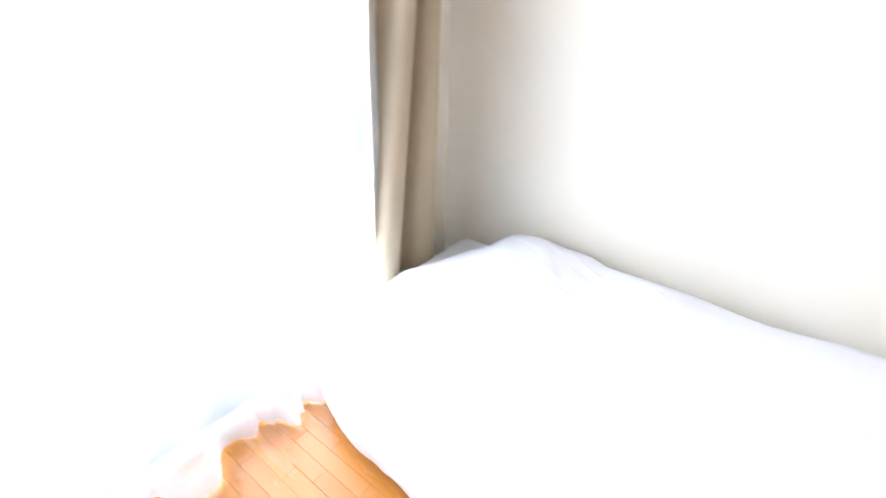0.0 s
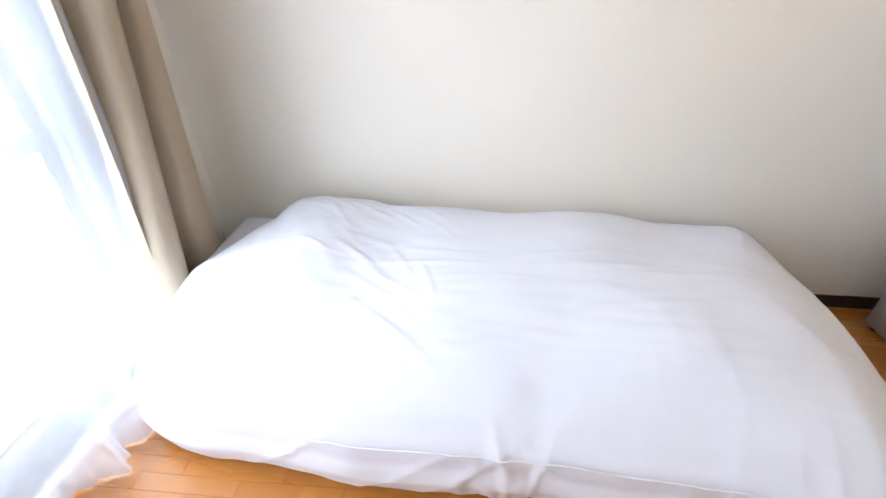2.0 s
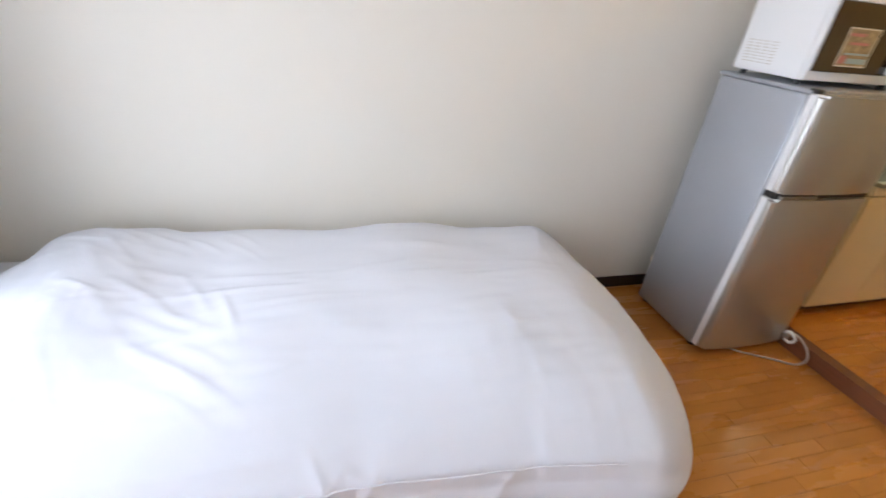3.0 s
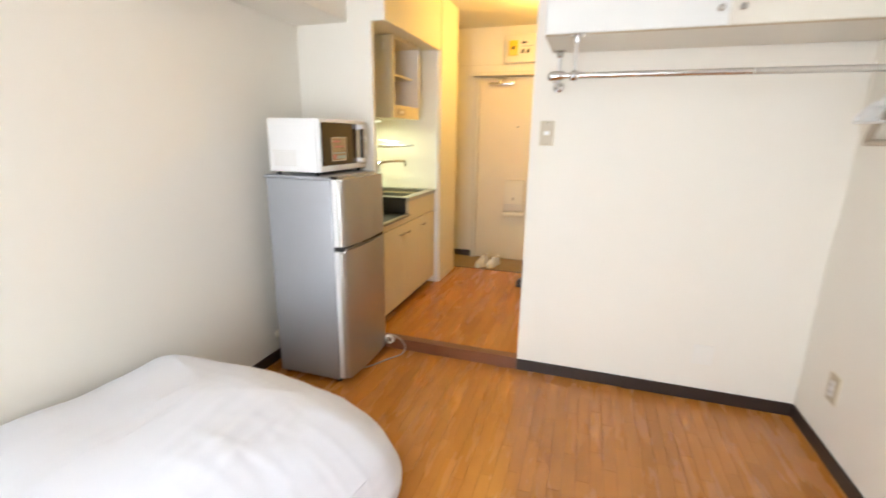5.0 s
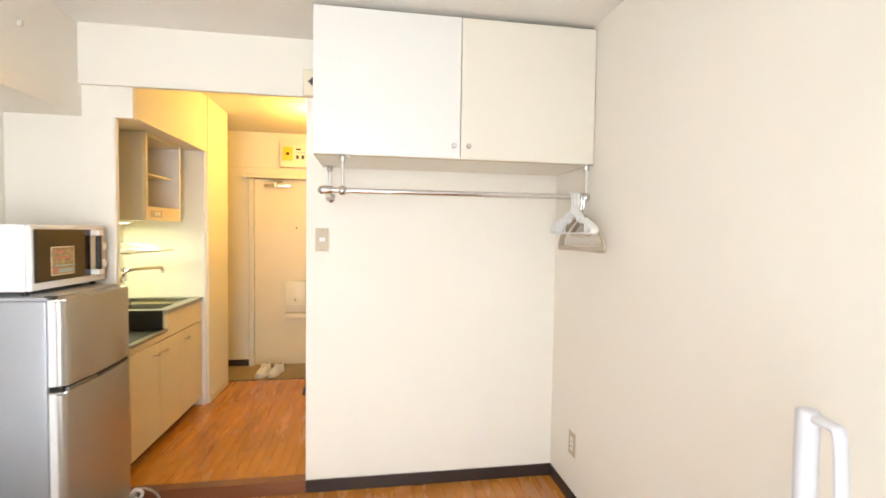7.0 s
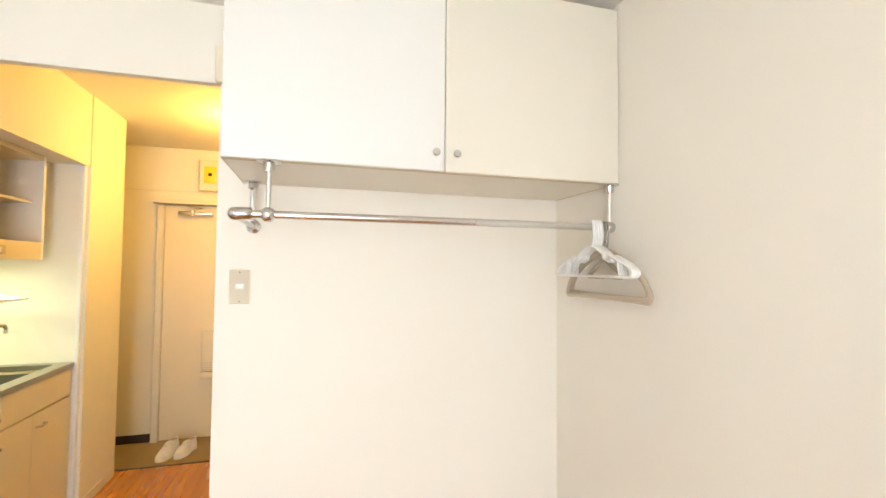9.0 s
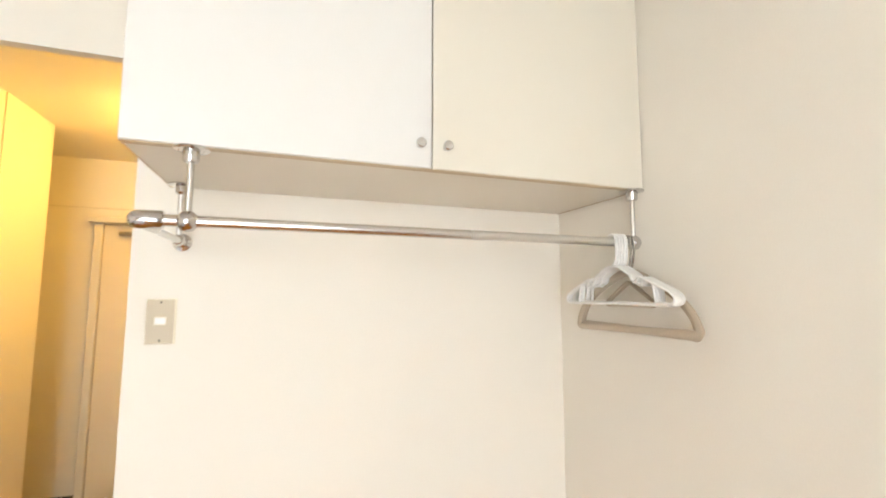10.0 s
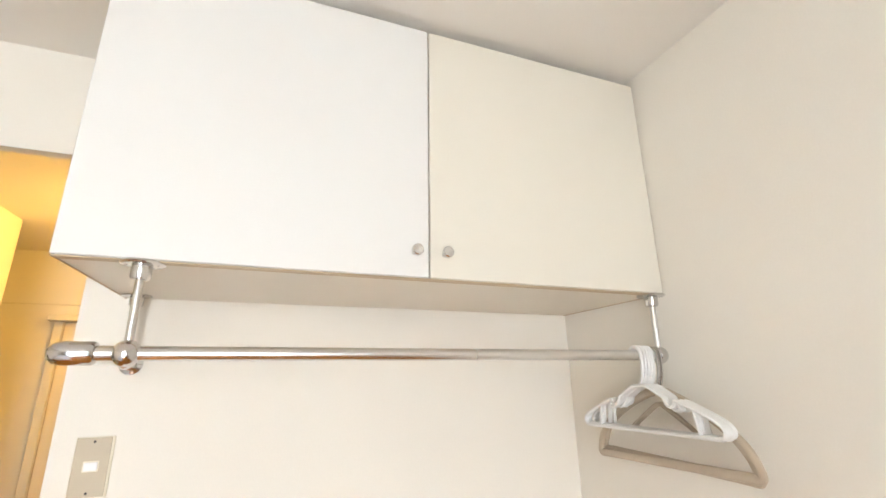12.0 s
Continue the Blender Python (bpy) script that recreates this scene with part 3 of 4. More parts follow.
# ---- fridge and microwave ----
def build_fridge():
    f = thing("refrigerator", (0.28, -0.25, 0), "silver-grey two-door refrigerator beside the kitchen step", "refrigerator")
    part("body", box(B(), 0.10, 0.472, -0.486, -0.028, 0.02, 1.083, 0.008, 2), M_FRIDGE, f, "grey painted steel body")
    part("top_cover", box(B(), 0.092, 0.480, -0.488, -0.028, 1.083, 1.098, 0.006, 2), M_FRIDGE, f)

    def door(z0, z1):
        """Slab with a slightly bowed front and soft upright edges."""
        bm = B()
        prof = [(0.478, -0.488), (0.506, -0.4885), (0.515, -0.487), (0.5225, -0.483), (0.528, -0.4765), (0.5305, -0.468)]
        for k in range(1, 12):
            q = k / 12
            prof.append((0.5315 + 0.012 * (1 - (2 * q - 1) ** 2), -0.462 + 0.41 * q))
        prof += [(0.5305, -0.046), (0.528, -0.036), (0.522, -0.031), (0.514, -0.028), (0.478, -0.0275)]
        lo, hi = ([bm.verts.new((x, y, z)) for x, y in prof] for z in (z0, z1))
        m = len(lo)
        for k in range(m):
            bm.faces.new((lo[k], lo[(k + 1) % m], hi[(k + 1) % m], hi[k]))
        bm.faces.new(lo[::-1])
        bm.faces.new(hi)
        bmesh.ops.bevel(bm, geom=[e for e in bm.edges if abs(e.verts[0].co.z - e.verts[1].co.z) < 1e-5 and min(e.verts[0].co.x, e.verts[1].co.x) > 0.505], offset=0.010, segments=3, affect="EDGES")
        return bm

    up = part("freezer_door", door(0.757, 1.088), M_FDOOR, f, "brushed silver upper door", 30)
    lo = part("fridge_door", door(0.035, 0.735), M_FDOOR, f, "brushed silver lower door", 30)
    # near-white strips paint the highlight along each door's rounded edge
    for d, z0, z1 in ((up, 0.757, 1.088), (lo, 0.035, 0.735)):
        part("edge_highlight", box(B(), 0.479, 0.507, -0.4905, -0.4882, z0 + 0.003, z1 - 0.003, 0.001, 1), M_FEDGEHI, d, "near-white strip painting the highlight on the door's edge")
        part("gasket", box(B(), 0.4725, 0.4775, -0.478, -0.03, z0 + 0.01, z1 - 0.01), M_BLACK, d)
    # black filler paints the shade in the slit between the doors
    part("door_gap_shade", box(B(), 0.478, 0.522, -0.484, -0.033, 0.7352, 0.7568), M_BLACK, f)
    part("handle_grip", box(B(), 0.5225, 0.539, -0.470, -0.30, 0.7355, 0.751, 0.004, 2), M_SHADESTEEL, lo, "grey recessed grip between the doors")
    part("hinge", box(B(), 0.465, 0.50, -0.486, -0.46, 1.0885, 1.102, 0.003, 1), M_BLACK, f)
    for x in (0.13, 0.45):
        for y in (-0.45, -0.06):
            part("foot", tube(B(), (x, y, 0.0), (x, y, 0.021), 0.016), M_BLACK, f)
    f.location.x += 0.016


build_fridge()


def build_microwave():
    m = thing("microwave", (0.25, -0.22, 1.098), "white microwave oven on top of the refrigerator", "microwave")
    x0, x1, y0, y1, z0, z1 = 0.136, 0.410, -0.468, -0.003, 1.115, 1.371
    body = part("body", box(B(), x0, x1, y0, y1, z0, z1, 0.006, 2), M_WHITE, m)
    part("front_frame", box(B(), x1 + 0.0005, x1 + 0.020, y0 + 0.002, y1 - 0.002, z0 + 0.002, z1 - 0.002, 0.004, 2), M_WHITE, m, "white front frame")
    d = part("door", box(B(), x1 + 0.0205, x1 + 0.027, y0 + 0.012, y0 + 0.345, z0 + 0.032, z1 - 0.018, 0.002, 1), M_MWDOOR, m, "dark brown glass door")
    part("sticker_border", box(B(), x1 + 0.0271, x1 + 0.0277, y0 + 0.094, y0 + 0.232, z0 + 0.052, z0 + 0.168, 0.0), M_IVORY, d, "pale rim of the sticker")
    part("sticker", box(B(), x1 + 0.0278, x1 + 0.0282, y0 + 0.099, y0 + 0.227, z0 + 0.056, z0 + 0.164), M_STICKER, d, "orange and pink paper sticker")
    for i, (ya, yb, za, zb, mt) in enumerate(((0.105, 0.17, 0.143, 0.152, M_STICKP), (0.103, 0.13, 0.060, 0.085, M_STICKP), (0.135, 0.222, 0.062, 0.078, M_STICKB), (0.115, 0.218, 0.088, 0.094, M_STICKB), (0.12, 0.20, 0.118, 0.126, M_STICKP))):
        part("print_bar", box(B(), x1 + 0.0283, x1 + 0.0288, y0 + ya, y0 + yb, z0 + za, z0 + zb), mt, d)
    part("door_handle", box(B(), x1 + 0.040, x1 + 0.056, y0 + 0.352, y0 + 0.378, z0 + 0.05, z1 - 0.035, 0.005, 2), M_BLACK, m, "dark handle bar")
    for za in (z0 + 0.035, z1 - 0.045):
        part("handle_mount", box(B(), x1 + 0.0205, x1 + 0.058, y0 + 0.347, y0 + 0.388, za, za + 0.024, 0.003, 1), M_WHITE, m)
    pnl = part("control_panel", box(B(), x1 + 0.0205, x1 + 0.024, y0 + 0.391, y1 - 0.010, z0 + 0.02, z1 - 0.012, 0.002, 1), M_GREYP, m)
    for zk in (z0 + 0.08, z0 + 0.16):
        part("dial", tube(B(), (x1 + 0.024, y1 - 0.04, zk), (x1 + 0.04, y1 - 0.04, zk), 0.02, 0.017), M_WHITE, pnl)
    for c in range(4):
        for r in range(8):
            part("vent_slot", box(B(), x0 + 0.03 + c * 0.034, x0 + 0.055 + c * 0.034, y0 - 0.0006, y0 + 0.002, z0 + 0.03 + r * 0.010, z0 + 0.033 + r * 0.010), M_GREYP, body)
    for x in (x0 + 0.03, x1 - 0.02):
        for y in (y0 + 0.03, y1 - 0.03):
            part("foot", tube(B(), (x, y, 1.0985), (x, y, z0 + 0.002), 0.011), M_BLACK, m)


build_microwave()


# ---- plug and cord on the step ----
pl = thing("power_cord", (0.58, -0.03, 0), "grey cord with a white coiled plug by the step", "cord")
part("cord", sweep(B(), smooth_path([(0.49, -0.33, 0.006), (0.55, -0.28, 0.006), (0.62, -0.16, 0.006), (0.67, -0.08, 0.007), (0.675, -0.035, 0.03), (0.65, -0.03, 0.07), (0.60, -0.028, 0.095), (0.565, -0.03, 0.09)], 8), 0.0045), M_CORD, pl)
rings = [(0.575 + 0.024 * math.cos(a * 0.5), -0.04 - 0.002 * (a % 4), 0.075 + 0.024 * math.sin(a * 0.5)) for a in range(26)]
part("coil", sweep(B(), rings, 0.007), M_WHITE, pl, "white coiled cord end")
part("plug", box(B(), 0.545, 0.572, -0.055, -0.025, 0.06, 0.082, 0.004, 2), M_STEEL, pl)


# ---- hanging cupboard, rod, hangers ----
def build_cupboard():
    c = thing("wall_cupboard", (2.06, -0.2, 1.685), "cream two-door cupboard hung under the ceiling", "cupboard")
    x0, x1 = 1.442, W - 0.003
    body = part("body", box(B(), x0, x1, -0.398, -0.001, 1.685, 2.300, 0.0015, 1), M_LAMY, c)
    part("edge_band", box(B(), x0 + 0.002, x1 - 0.002, -0.4185, -0.3985, 1.6825, 1.6845), M_LAMEDGE, body, "tan edge under the doors")
    for name, a, b, kx, mt, lb in (("door", x0 + 0.001, 2.0685, 2.037, M_LAM, ""), ("door", 2.0715, x1 - 0.001, 2.103, M_LAMY, "slightly yellower cream door")):
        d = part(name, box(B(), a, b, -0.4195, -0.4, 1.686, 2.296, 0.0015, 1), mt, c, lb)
        k = B()
        lathe(k, [(0.006, 0), (0.006, 0.010), (0.0105, 0.014), (0.0118, 0.020), (0.0118, 0.026), (0.0098, 0.0285), (0.0095, 0.0282), (0.001, 0.0275)], pose(kx, -0.4195, 1.738, 90, 0, 0))
        part("knob", k, M_KNOB, d, "small round chrome knob")
    for xa, xb in ((x0 + 0.001, x0 + 0.004), (x1 - 0.006, x1 - 0.002)):
        part("edge_band", box(B(), xa, xb, -0.398, -0.002, 1.6835, 1.6848), M_LAMEDGE, body)


build_cupboard()


def build_rod():
    r = thing("clothes_rod", (2.06, -0.4, 1.535), "polished steel clothes rod hung below the cupboard", "clothes rod")
    z, y = 1.535, -0.4
    part("rod", tube(B(), (1.49, y, z), (2.678, y, z), 0.0118, n=28), M_STEEL, r)
    cap = B()
    lathe(cap, [(0.004, 0), (0.011, 0.003), (0.0165, 0.010), (0.0185, 0.02), (0.0185, 0.058), (0.0165, 0.062), (0.0135, 0.0625)], pose(1.462, y, z, 0, 90, 0))
    part("end_cap", cap, M_CHROME, r, "rounded chrome end cap")
    for px in (1.565, 2.672):
        p = part("post", tube(B(), (px, y, z + 0.012), (px, y, 1.66), 0.0066), M_STEEL, r)
        fl = B()
        lathe(fl, [(0.033, 1.6845), (0.034, 1.6815), (0.031, 1.6795), (0.0155, 1.679), (0.0155, 1.660), (0.0135, 1.655), (0.0078, 1.654)], pose(px, y, 0))
        part("flange", fl, M_CHROME, p, "round chrome ceiling flange")
        part("joint_ball", ball(B(), (px, y, z), 0.021, (1, 1, 1.02), 24), M_CHROME, p, "chrome ball joint")
        for sx in (-0.024, 0.024):
            part("screw", ball(B(), (px + sx, y, 1.680), 0.0035, (1, 1, 0.5), 8), M_STEEL, p)
    a = part("wall_arm", tube(B(), (1.478, y + 0.012, z - 0.004), (1.478, -0.012, z - 0.004), 0.0085), M_STEEL, r, "arm back to the wall")
    ws = B()
    lathe(ws, [(0.024, 0), (0.024, 0.006), (0.014, 0.010), (0.014, 0.026), (0.0095, 0.03)], pose(1.478, -0.0005, z - 0.004, 90, 0, 0))
    part("wall_flange", ws, M_CHROME, a)
    rp = part("rear_post", tube(B(), (1.478, -0.05, z), (1.478, -0.05, 1.665), 0.0075), M_STEEL, r)
    fl = B()
    lathe(fl, [(0.03, 1.6845), (0.031, 1.6815), (0.0145, 1.679), (0.0145, 1.662), (0.0078, 1.656)], pose(1.478, -0.05, 0))
    part("flange", fl, M_CHROME, rp)
    part("joint_ball", ball(B(), (1.478, -0.05, z - 0.002), 0.016, (1, 1, 1), 20), M_CHROME, rp)


build_rod()


def build_white_hanger():
    """Moulded hanger in the y-z plane, hook at the origin, rod under the hook."""
    h = thing("hanger", (0, 0, 0), "white plastic clothes hanger on the steel rod", "hanger", "white hangers on the rod")
    R = 0.0165
    hook = [(0, -R * math.sin(a), R * math.cos(a)) for a in [radians(d) for d in range(95, -96, -19)]]
    hook = [(0, -0.0165, -0.012)] + hook[1:] + [(0, 0.0165, -0.03), (0, 0.012, -0.055), (0, 0.002, -0.068)]
    part("hook", sweep(B(), smooth_path(hook, 3), 0.0045, 0.003, 8, up=Vector((1, 0, 0))), M_HANGW, h)
    right = [(0, 0.0, -0.072), (0, 0.020, -0.073), (0, 0.034, -0.079), (0, 0.056, -0.092), (0, 0.068, -0.099), (0, 0.074, -0.112), (0, 0.084, -0.119), (0, 0.094, -0.114), (0, 0.101, -0.106), (0, 0.135, -0.119), (0, 0.18, -0.138), (0, 0.203, -0.153), (0, 0.208, -0.166), (0, 0.20, -0.175), (0, 0.18, -0.177)]
    arm = smooth_path([(0, y * 0.94, -0.07 + (z + 0.07) * 0.94) for _, y, z in right], 4)
    left = [(0, -y, z) for _, y, z in arm]
    loop = left[::-1] + arm[1:]
    part("frame", sweep(B(), loop, 0.0042, 0.0065, 8, closed=True, up=Vector((1, 0, 0))), M_HANGW, h)
    for s in (-1, 1):
        part("rib", sweep(B(), [(0, s * 0.133, -0.119), (0, s * 0.141, -0.170)], 0.003, 0.005, 6, up=Vector((1, 0, 0))), M_HANGW, h)
        part("strap_hook", sweep(B(), smooth_path([(0, s * 0.098, -0.106), (0, s * 0.101, -0.121), (0, s * 0.089, -0.123), (0, s * 0.079, -0.116)], 3), 0.003, 0.003, 6, up=Vector((1, 0, 0))), M_HANGW, h)
    return h


def build_taupe_hanger():
    h = thing("hanger", (0, 0, 0), "taupe plastic suit hanger on the steel rod", "hanger", "taupe hangers on the rod")
    R = 0.017
    hook = [(0, -R * math.sin(radians(d)), R * math.cos(radians(d))) for d in range(95, -96, -19)] + [(0, 0.0165, -0.03), (0, 0.01, -0.06), (0, 0.0, -0.085)]
    part("hook", sweep(B(), smooth_path(hook, 3), 0.0035, 0.0035, 8, up=Vector((1, 0, 0))), M_CHROME, h, "steel hook")
    right = [(0, 0.0, -0.085), (0, 0.04, -0.096), (0, 0.10, -0.122), (0, 0.165, -0.16), (0, 0.205, -0.20), (0, 0.222, -0.238), (0, 0.22, -0.252), (0, 0.20, -0.252)]
    arm = smooth_path([(0, y * 0.965, z * 0.95) for _, y, z in right], 5)
    loop = [(0, -y, z) for _, y, z in arm][::-1] + arm[1:]
    part("frame", sweep(B(), loop, 0.010, 0.007, 10, closed=True, up=Vector((1, 0, 0))), M_HANGB, h)
    inner = smooth_path([(0, 0.0, -0.112), (0, 0.012, -0.116), (0, 0.048, -0.139), (0, 0.083, -0.163), (0, 0.085, -0.172), (0, 0.072, -0.174), (0, 0.03, -0.174), (0, 0.0, -0.174)], 4)
    part("inner_loop", sweep(B(), [(0, -y, z) for _, y, z in inner][::-1] + inner[1:], 0.005, 0.005, 8, closed=True, up=Vector((1, 0, 0))), M_HANGB, h)
    return h


hw = build_white_hanger()
HZ = 1.535 + 0.0125
WH = [(2.596, 182.5, 0.5), (2.606, 181.5, -0.4), (2.615, 179.5, 0.3), (2.624, 180.5, -0.3), (2.632, 179, 0.2)]
for i, (x, yaw, tilt) in enumerate(WH):
    m = pose(x, -0.4, HZ - 0.0105, tilt, 0, yaw)
    if i:
        copy_thing(hw, m)
    else:
        hw.matrix_basis = m
ht = build_taupe_hanger()
for i, (x, yaw, tilt) in enumerate(((2.645, 181, 1.0), (2.657, 179, -0.8))):
    m = pose(x, -0.4, HZ - 0.0125, tilt, 0, yaw)
    if i:
        copy_thing(ht, m)
    else:
        ht.matrix_basis = m


# ---- plates on the walls ----
def build_switch():
    s = thing("light_switch", (1.438, 0, 1.316), "beige metal light switch plate with a white rocker", "light switch")
    part("frame", box(B(), 1.402, 1.474, -0.004, -0.0003, 1.255, 1.377, 0.0012, 1), M_IVORY, s)
    part("plate", box(B(), 1.404, 1.469, -0.0062, -0.0042, 1.257, 1.375, 0.0008, 1), M_PLATE, s)
    part("rocker", box(B(), 1.4245, 1.4495, -0.0095, -0.0064, 1.309, 1.326, 0.0012, 2), M_WHITE, s)
    part("rocker_frame", box(B(), 1.4225, 1.4515, -0.0070, -0.0063, 1.307, 1.328), M_IVORY, s)
    for z in (1.265, 1.367):
        part("screw", ball(B(), (1.437, -0.0063, z), 0.0028, (1, 0.5, 1), 10), M_DARKM, s)


build_switch()
o = thing("outlet_cover", (2.28, 0, 0.25), "cream blank outlet cover on the wall", "outlet")
part("plate", box(B(), 2.235, 2.325, -0.006, -0.0003, 0.197, 0.303, 0.002, 1), M_CEIL, o)
part("inset", box(B(), 2.245, 2.315, -0.0075, -0.0062, 0.202, 0.298, 0.001, 1), M_CEIL, o)
o = thing("outlet", (W, -0.275, 0.305), "beige wall outlet near the corner", "outlet")
part("plate", box(B(), W - 0.007, W - 0.0003, -0.312, -0.238, 0.245, 0.365, 0.003, 2), M_PLATE, o)
part("frame", box(B(), W - 0.0045, W - 0.0004, -0.316, -0.234, 0.241, 0.369, 0.002, 1), M_IVORY, o)
part("socket", box(B(), W - 0.0092, W - 0.0072, -0.288, -0.262, 0.27, 0.34, 0.001, 1), M_WHITE, o)
for z in (0.29, 0.32):
    for dy in (-0.006, 0.006):
        part("slot", box(B(), W - 0.0098, W - 0.0093, -0.275 + dy - 0.0012, -0.275 + dy + 0.0012, z - 0.005, z + 0.005), M_BLACK, o)
ic = thing("intercom", (1.33, -0.003, 2.06), "ivory wall chime box beside the cupboard", "chime")
part("case", box(B(), 1.345, 1.425, -0.046, -0.0033, 2.03, 2.16, 0.008, 3), M_IVORY, ic)
for k in range(5):
    hw2 = 0.020 - abs(k - 2) * 0.008
    part("grille_slot", box(B(), 1.390 - hw2, 1.390 + hw2, -0.0470, -0.0462, 2.08 + k * 0.008, 2.0875 + k * 0.008), M_BASE, ic)
cd = thing("cable_clip", (0.326, -0.35, 2.15), "small grey clip on the ceiling beam", "clip")
part("clip", box(B(), 0.3262, 0.341, -0.36, -0.345, 2.14, 2.165, 0.003, 1), M_GREYP, cd)
wp = thing("antenna_jack", (0.0, -0.34, 0.16), "small white wall jack behind the refrigerator", "jack")
part("plate", box(B(), 0.0003, 0.022, -0.375, -0.315, 0.145, 0.18, 0.003, 1), M_IVORY, wp)


# ---- kitchenette ----
def build_kitchen():
    k = thing("kitchen_cabinet", (0.2, 0.6, 0.07), "cream kitchenette base cabinet with three doors", "cabinet")
    part("body", box(B(), -0.055, 0.44, 0.146, 1.112, 0.13, 0.735), M_KIT, k)
    part("kick", box(B(), -0.055, 0.40, 0.146, 1.112, 0.0665, 0.129), M_BASE, k, "dark recessed kick board")
    part("fascia", box(B(), 0.4405, 0.457, 0.565, 1.112, 0.70, 0.842, 0.0015, 1), M_KIT, k)
    part("fascia", box(B(), 0.4405, 0.457, 0.146, 0.562, 0.70, 0.737, 0.0015, 1), M_KIT, k)
    for b in ((0.402, 0.44, 0.555, 1.112), (-0.055, 0.018, 0.555, 1.112), (0.0185, 0.4015, 0.555, 0.598), (0.0185, 0.4015, 1.062, 1.112)):
        part("sink_box", box(B(), *b, 0.7355, 0.84), M_KIT, k)
    for a, b, hy in ((0.148, 0.468, 0.42), (0.471, 0.783, 0.52), (0.786, 1.110, 0.84)):
        d = part("door", box(B(), 0.4405, 0.458, a, b, 0.132, 0.692, 0.0015, 1), M_KIT, k)
        part("handle", sweep(B(), smooth_path([(0.458, hy - 0.03, 0.632), (0.475, hy - 0.026, 0.632), (0.478, hy, 0.632), (0.475, hy + 0.026, 0.632), (0.458, hy + 0.03, 0.632)], 4), 0.005, 0.005, 8), M_CHROME, d, "small chrome bow handle")
    t = thing("countertop", (0.2, 0.83, 0.842), "stainless steel countertop with a sink bowl", "countertop")
    bm = B()
    xa, xb, ya, yb, z0, z1 = -0.058, 0.466, 0.552, 1.115, 0.8425, 0.868
    sx0, sx1, sy0, sy1 = 0.02, 0.40, 0.60, 1.06
    for b in ((xa, sx0, ya, yb), (sx1, xb, ya, yb), (sx0, sx1, ya, sy0), (sx0, sx1, sy1, yb)):
        box(bm, *b, z0, z1)
    part("rim", bm, M_SINK, t)
    bw = B()
    box(bw, sx0 + 0.001, sx1 - 0.001, sy0 + 0.001, sy1 - 0.001, 0.7402, 0.8675, 0.04, 4)
    bmesh.ops.delete(bw, geom=[f for f in bw.faces if f.calc_center_median().z > 0.83], context="FACES")
    part("bowl", bw, M_SHADESTEEL, t)
    part("drain", tube(B(), (0.2, 0.83, 0.741), (0.2, 0.83, 0.746), 0.04), M_DARKM, t)
    s = thing("stove", (0.2, 0.35, 0.737), "dark built-in cooker recess with a pot stand", "stove")
    part("tray", box(B(), -0.05, 0.435, 0.15, 0.55, 0.7375, 0.752, 0.004, 1), M_DARKM, s)
    # darkened steel paints the shadow along the cooker's front
    part("front_edge", box(B(), 0.436, 0.47, 0.15, 0.55, 0.7375, 0.756, 0.003, 1), M_SHADESTEEL, s)
    part("side_plate", box(B(), -0.05, 0.44, 0.5405, 0.551, 0.753, 0.866), M_BLACK, s)
    part("burner", lathe(B(), [(0.09, 0.752), (0.085, 0.765), (0.05, 0.77), (0.05, 0.785), (0.03, 0.79)], pose(0.2, 0.34, 0)), M_DARKM, s)
    for i in range(6):
        a = math.pi * i / 3
        part("grate_bar", box(B(), 0.19, 0.21, 0.34, 0.36, 0.79, 0.8), M_BLACK, s) if i == 0 else part("grate_bar", sweep(B(), [(0.2 + 0.03 * math.cos(a), 0.34 + 0.03 * math.sin(a), 0.80), (0.2 + 0.12 * math.cos(a), 0.34 + 0.12 * math.sin(a), 0.80), (0.2 + 0.12 * math.cos(a), 0.34 + 0.12 * math.sin(a), 0.752)], 0.005), M_SINK, s)
    p = thing("kitchen_side_panel", (0.2, 1.13, 0.07), "white side panel at the end of the kitchenette", "panel")
    part("panel", box(B(), -0.1, 0.462, 1.119, 1.138, 0.0665, 1.929), M_WALL, p)
    part("edge", box(B(), 0.4625, 0.482, 1.116, 1.139, 0.0665, 1.929, 0.002, 1), M_WHITE, p)
    # open wall cabinet
    c = thing("dish_cabinet", (0.16, 0.74, 1.41), "open cream dish cabinet over the sink", "cabinet")
    x1, ya, yb = 0.378, 0.50, 0.975
    part("side", box(B(), -0.059, x1, ya, ya + 0.018, 1.41, 1.927, 0.001, 1), M_KIN, c)
    part("side", box(B(), -0.059, x1 - 0.002, yb - 0.018, yb, 1.41, 1.927, 0.001, 1), M_WHITE, c)
    part("back", box(B(), -0.059, -0.045, ya + 0.0185, yb - 0.0185, 1.411, 1.927), M_KIN, c)
    part("top", box(B(), -0.044, x1 - 0.003, ya + 0.0185, yb - 0.0185, 1.905, 1.927), M_KIT, c)
    part("shelf", box(B(), -0.044, x1 - 0.05, ya + 0.0185, yb - 0.0185, 1.69, 1.702), M_KIN, c)
    part("lower_box", box(B(), -0.044, x1 - 0.001, ya + 0.0185, yb - 0.0185, 1.411, 1.495), M_KIT, c)
    sw = part("switch_plate", box(B(), x1 - 0.0008, x1 + 0.003, 0.56, 0.69, 1.43, 1.472, 0.001, 1), M_PLATE, c)
    for yy in (0.60, 0.635):
        part("rocker", box(B(), x1 + 0.003, x1 + 0.007, yy, yy + 0.022, 1.439, 1.463, 0.001, 1), M_WHITE, sw)
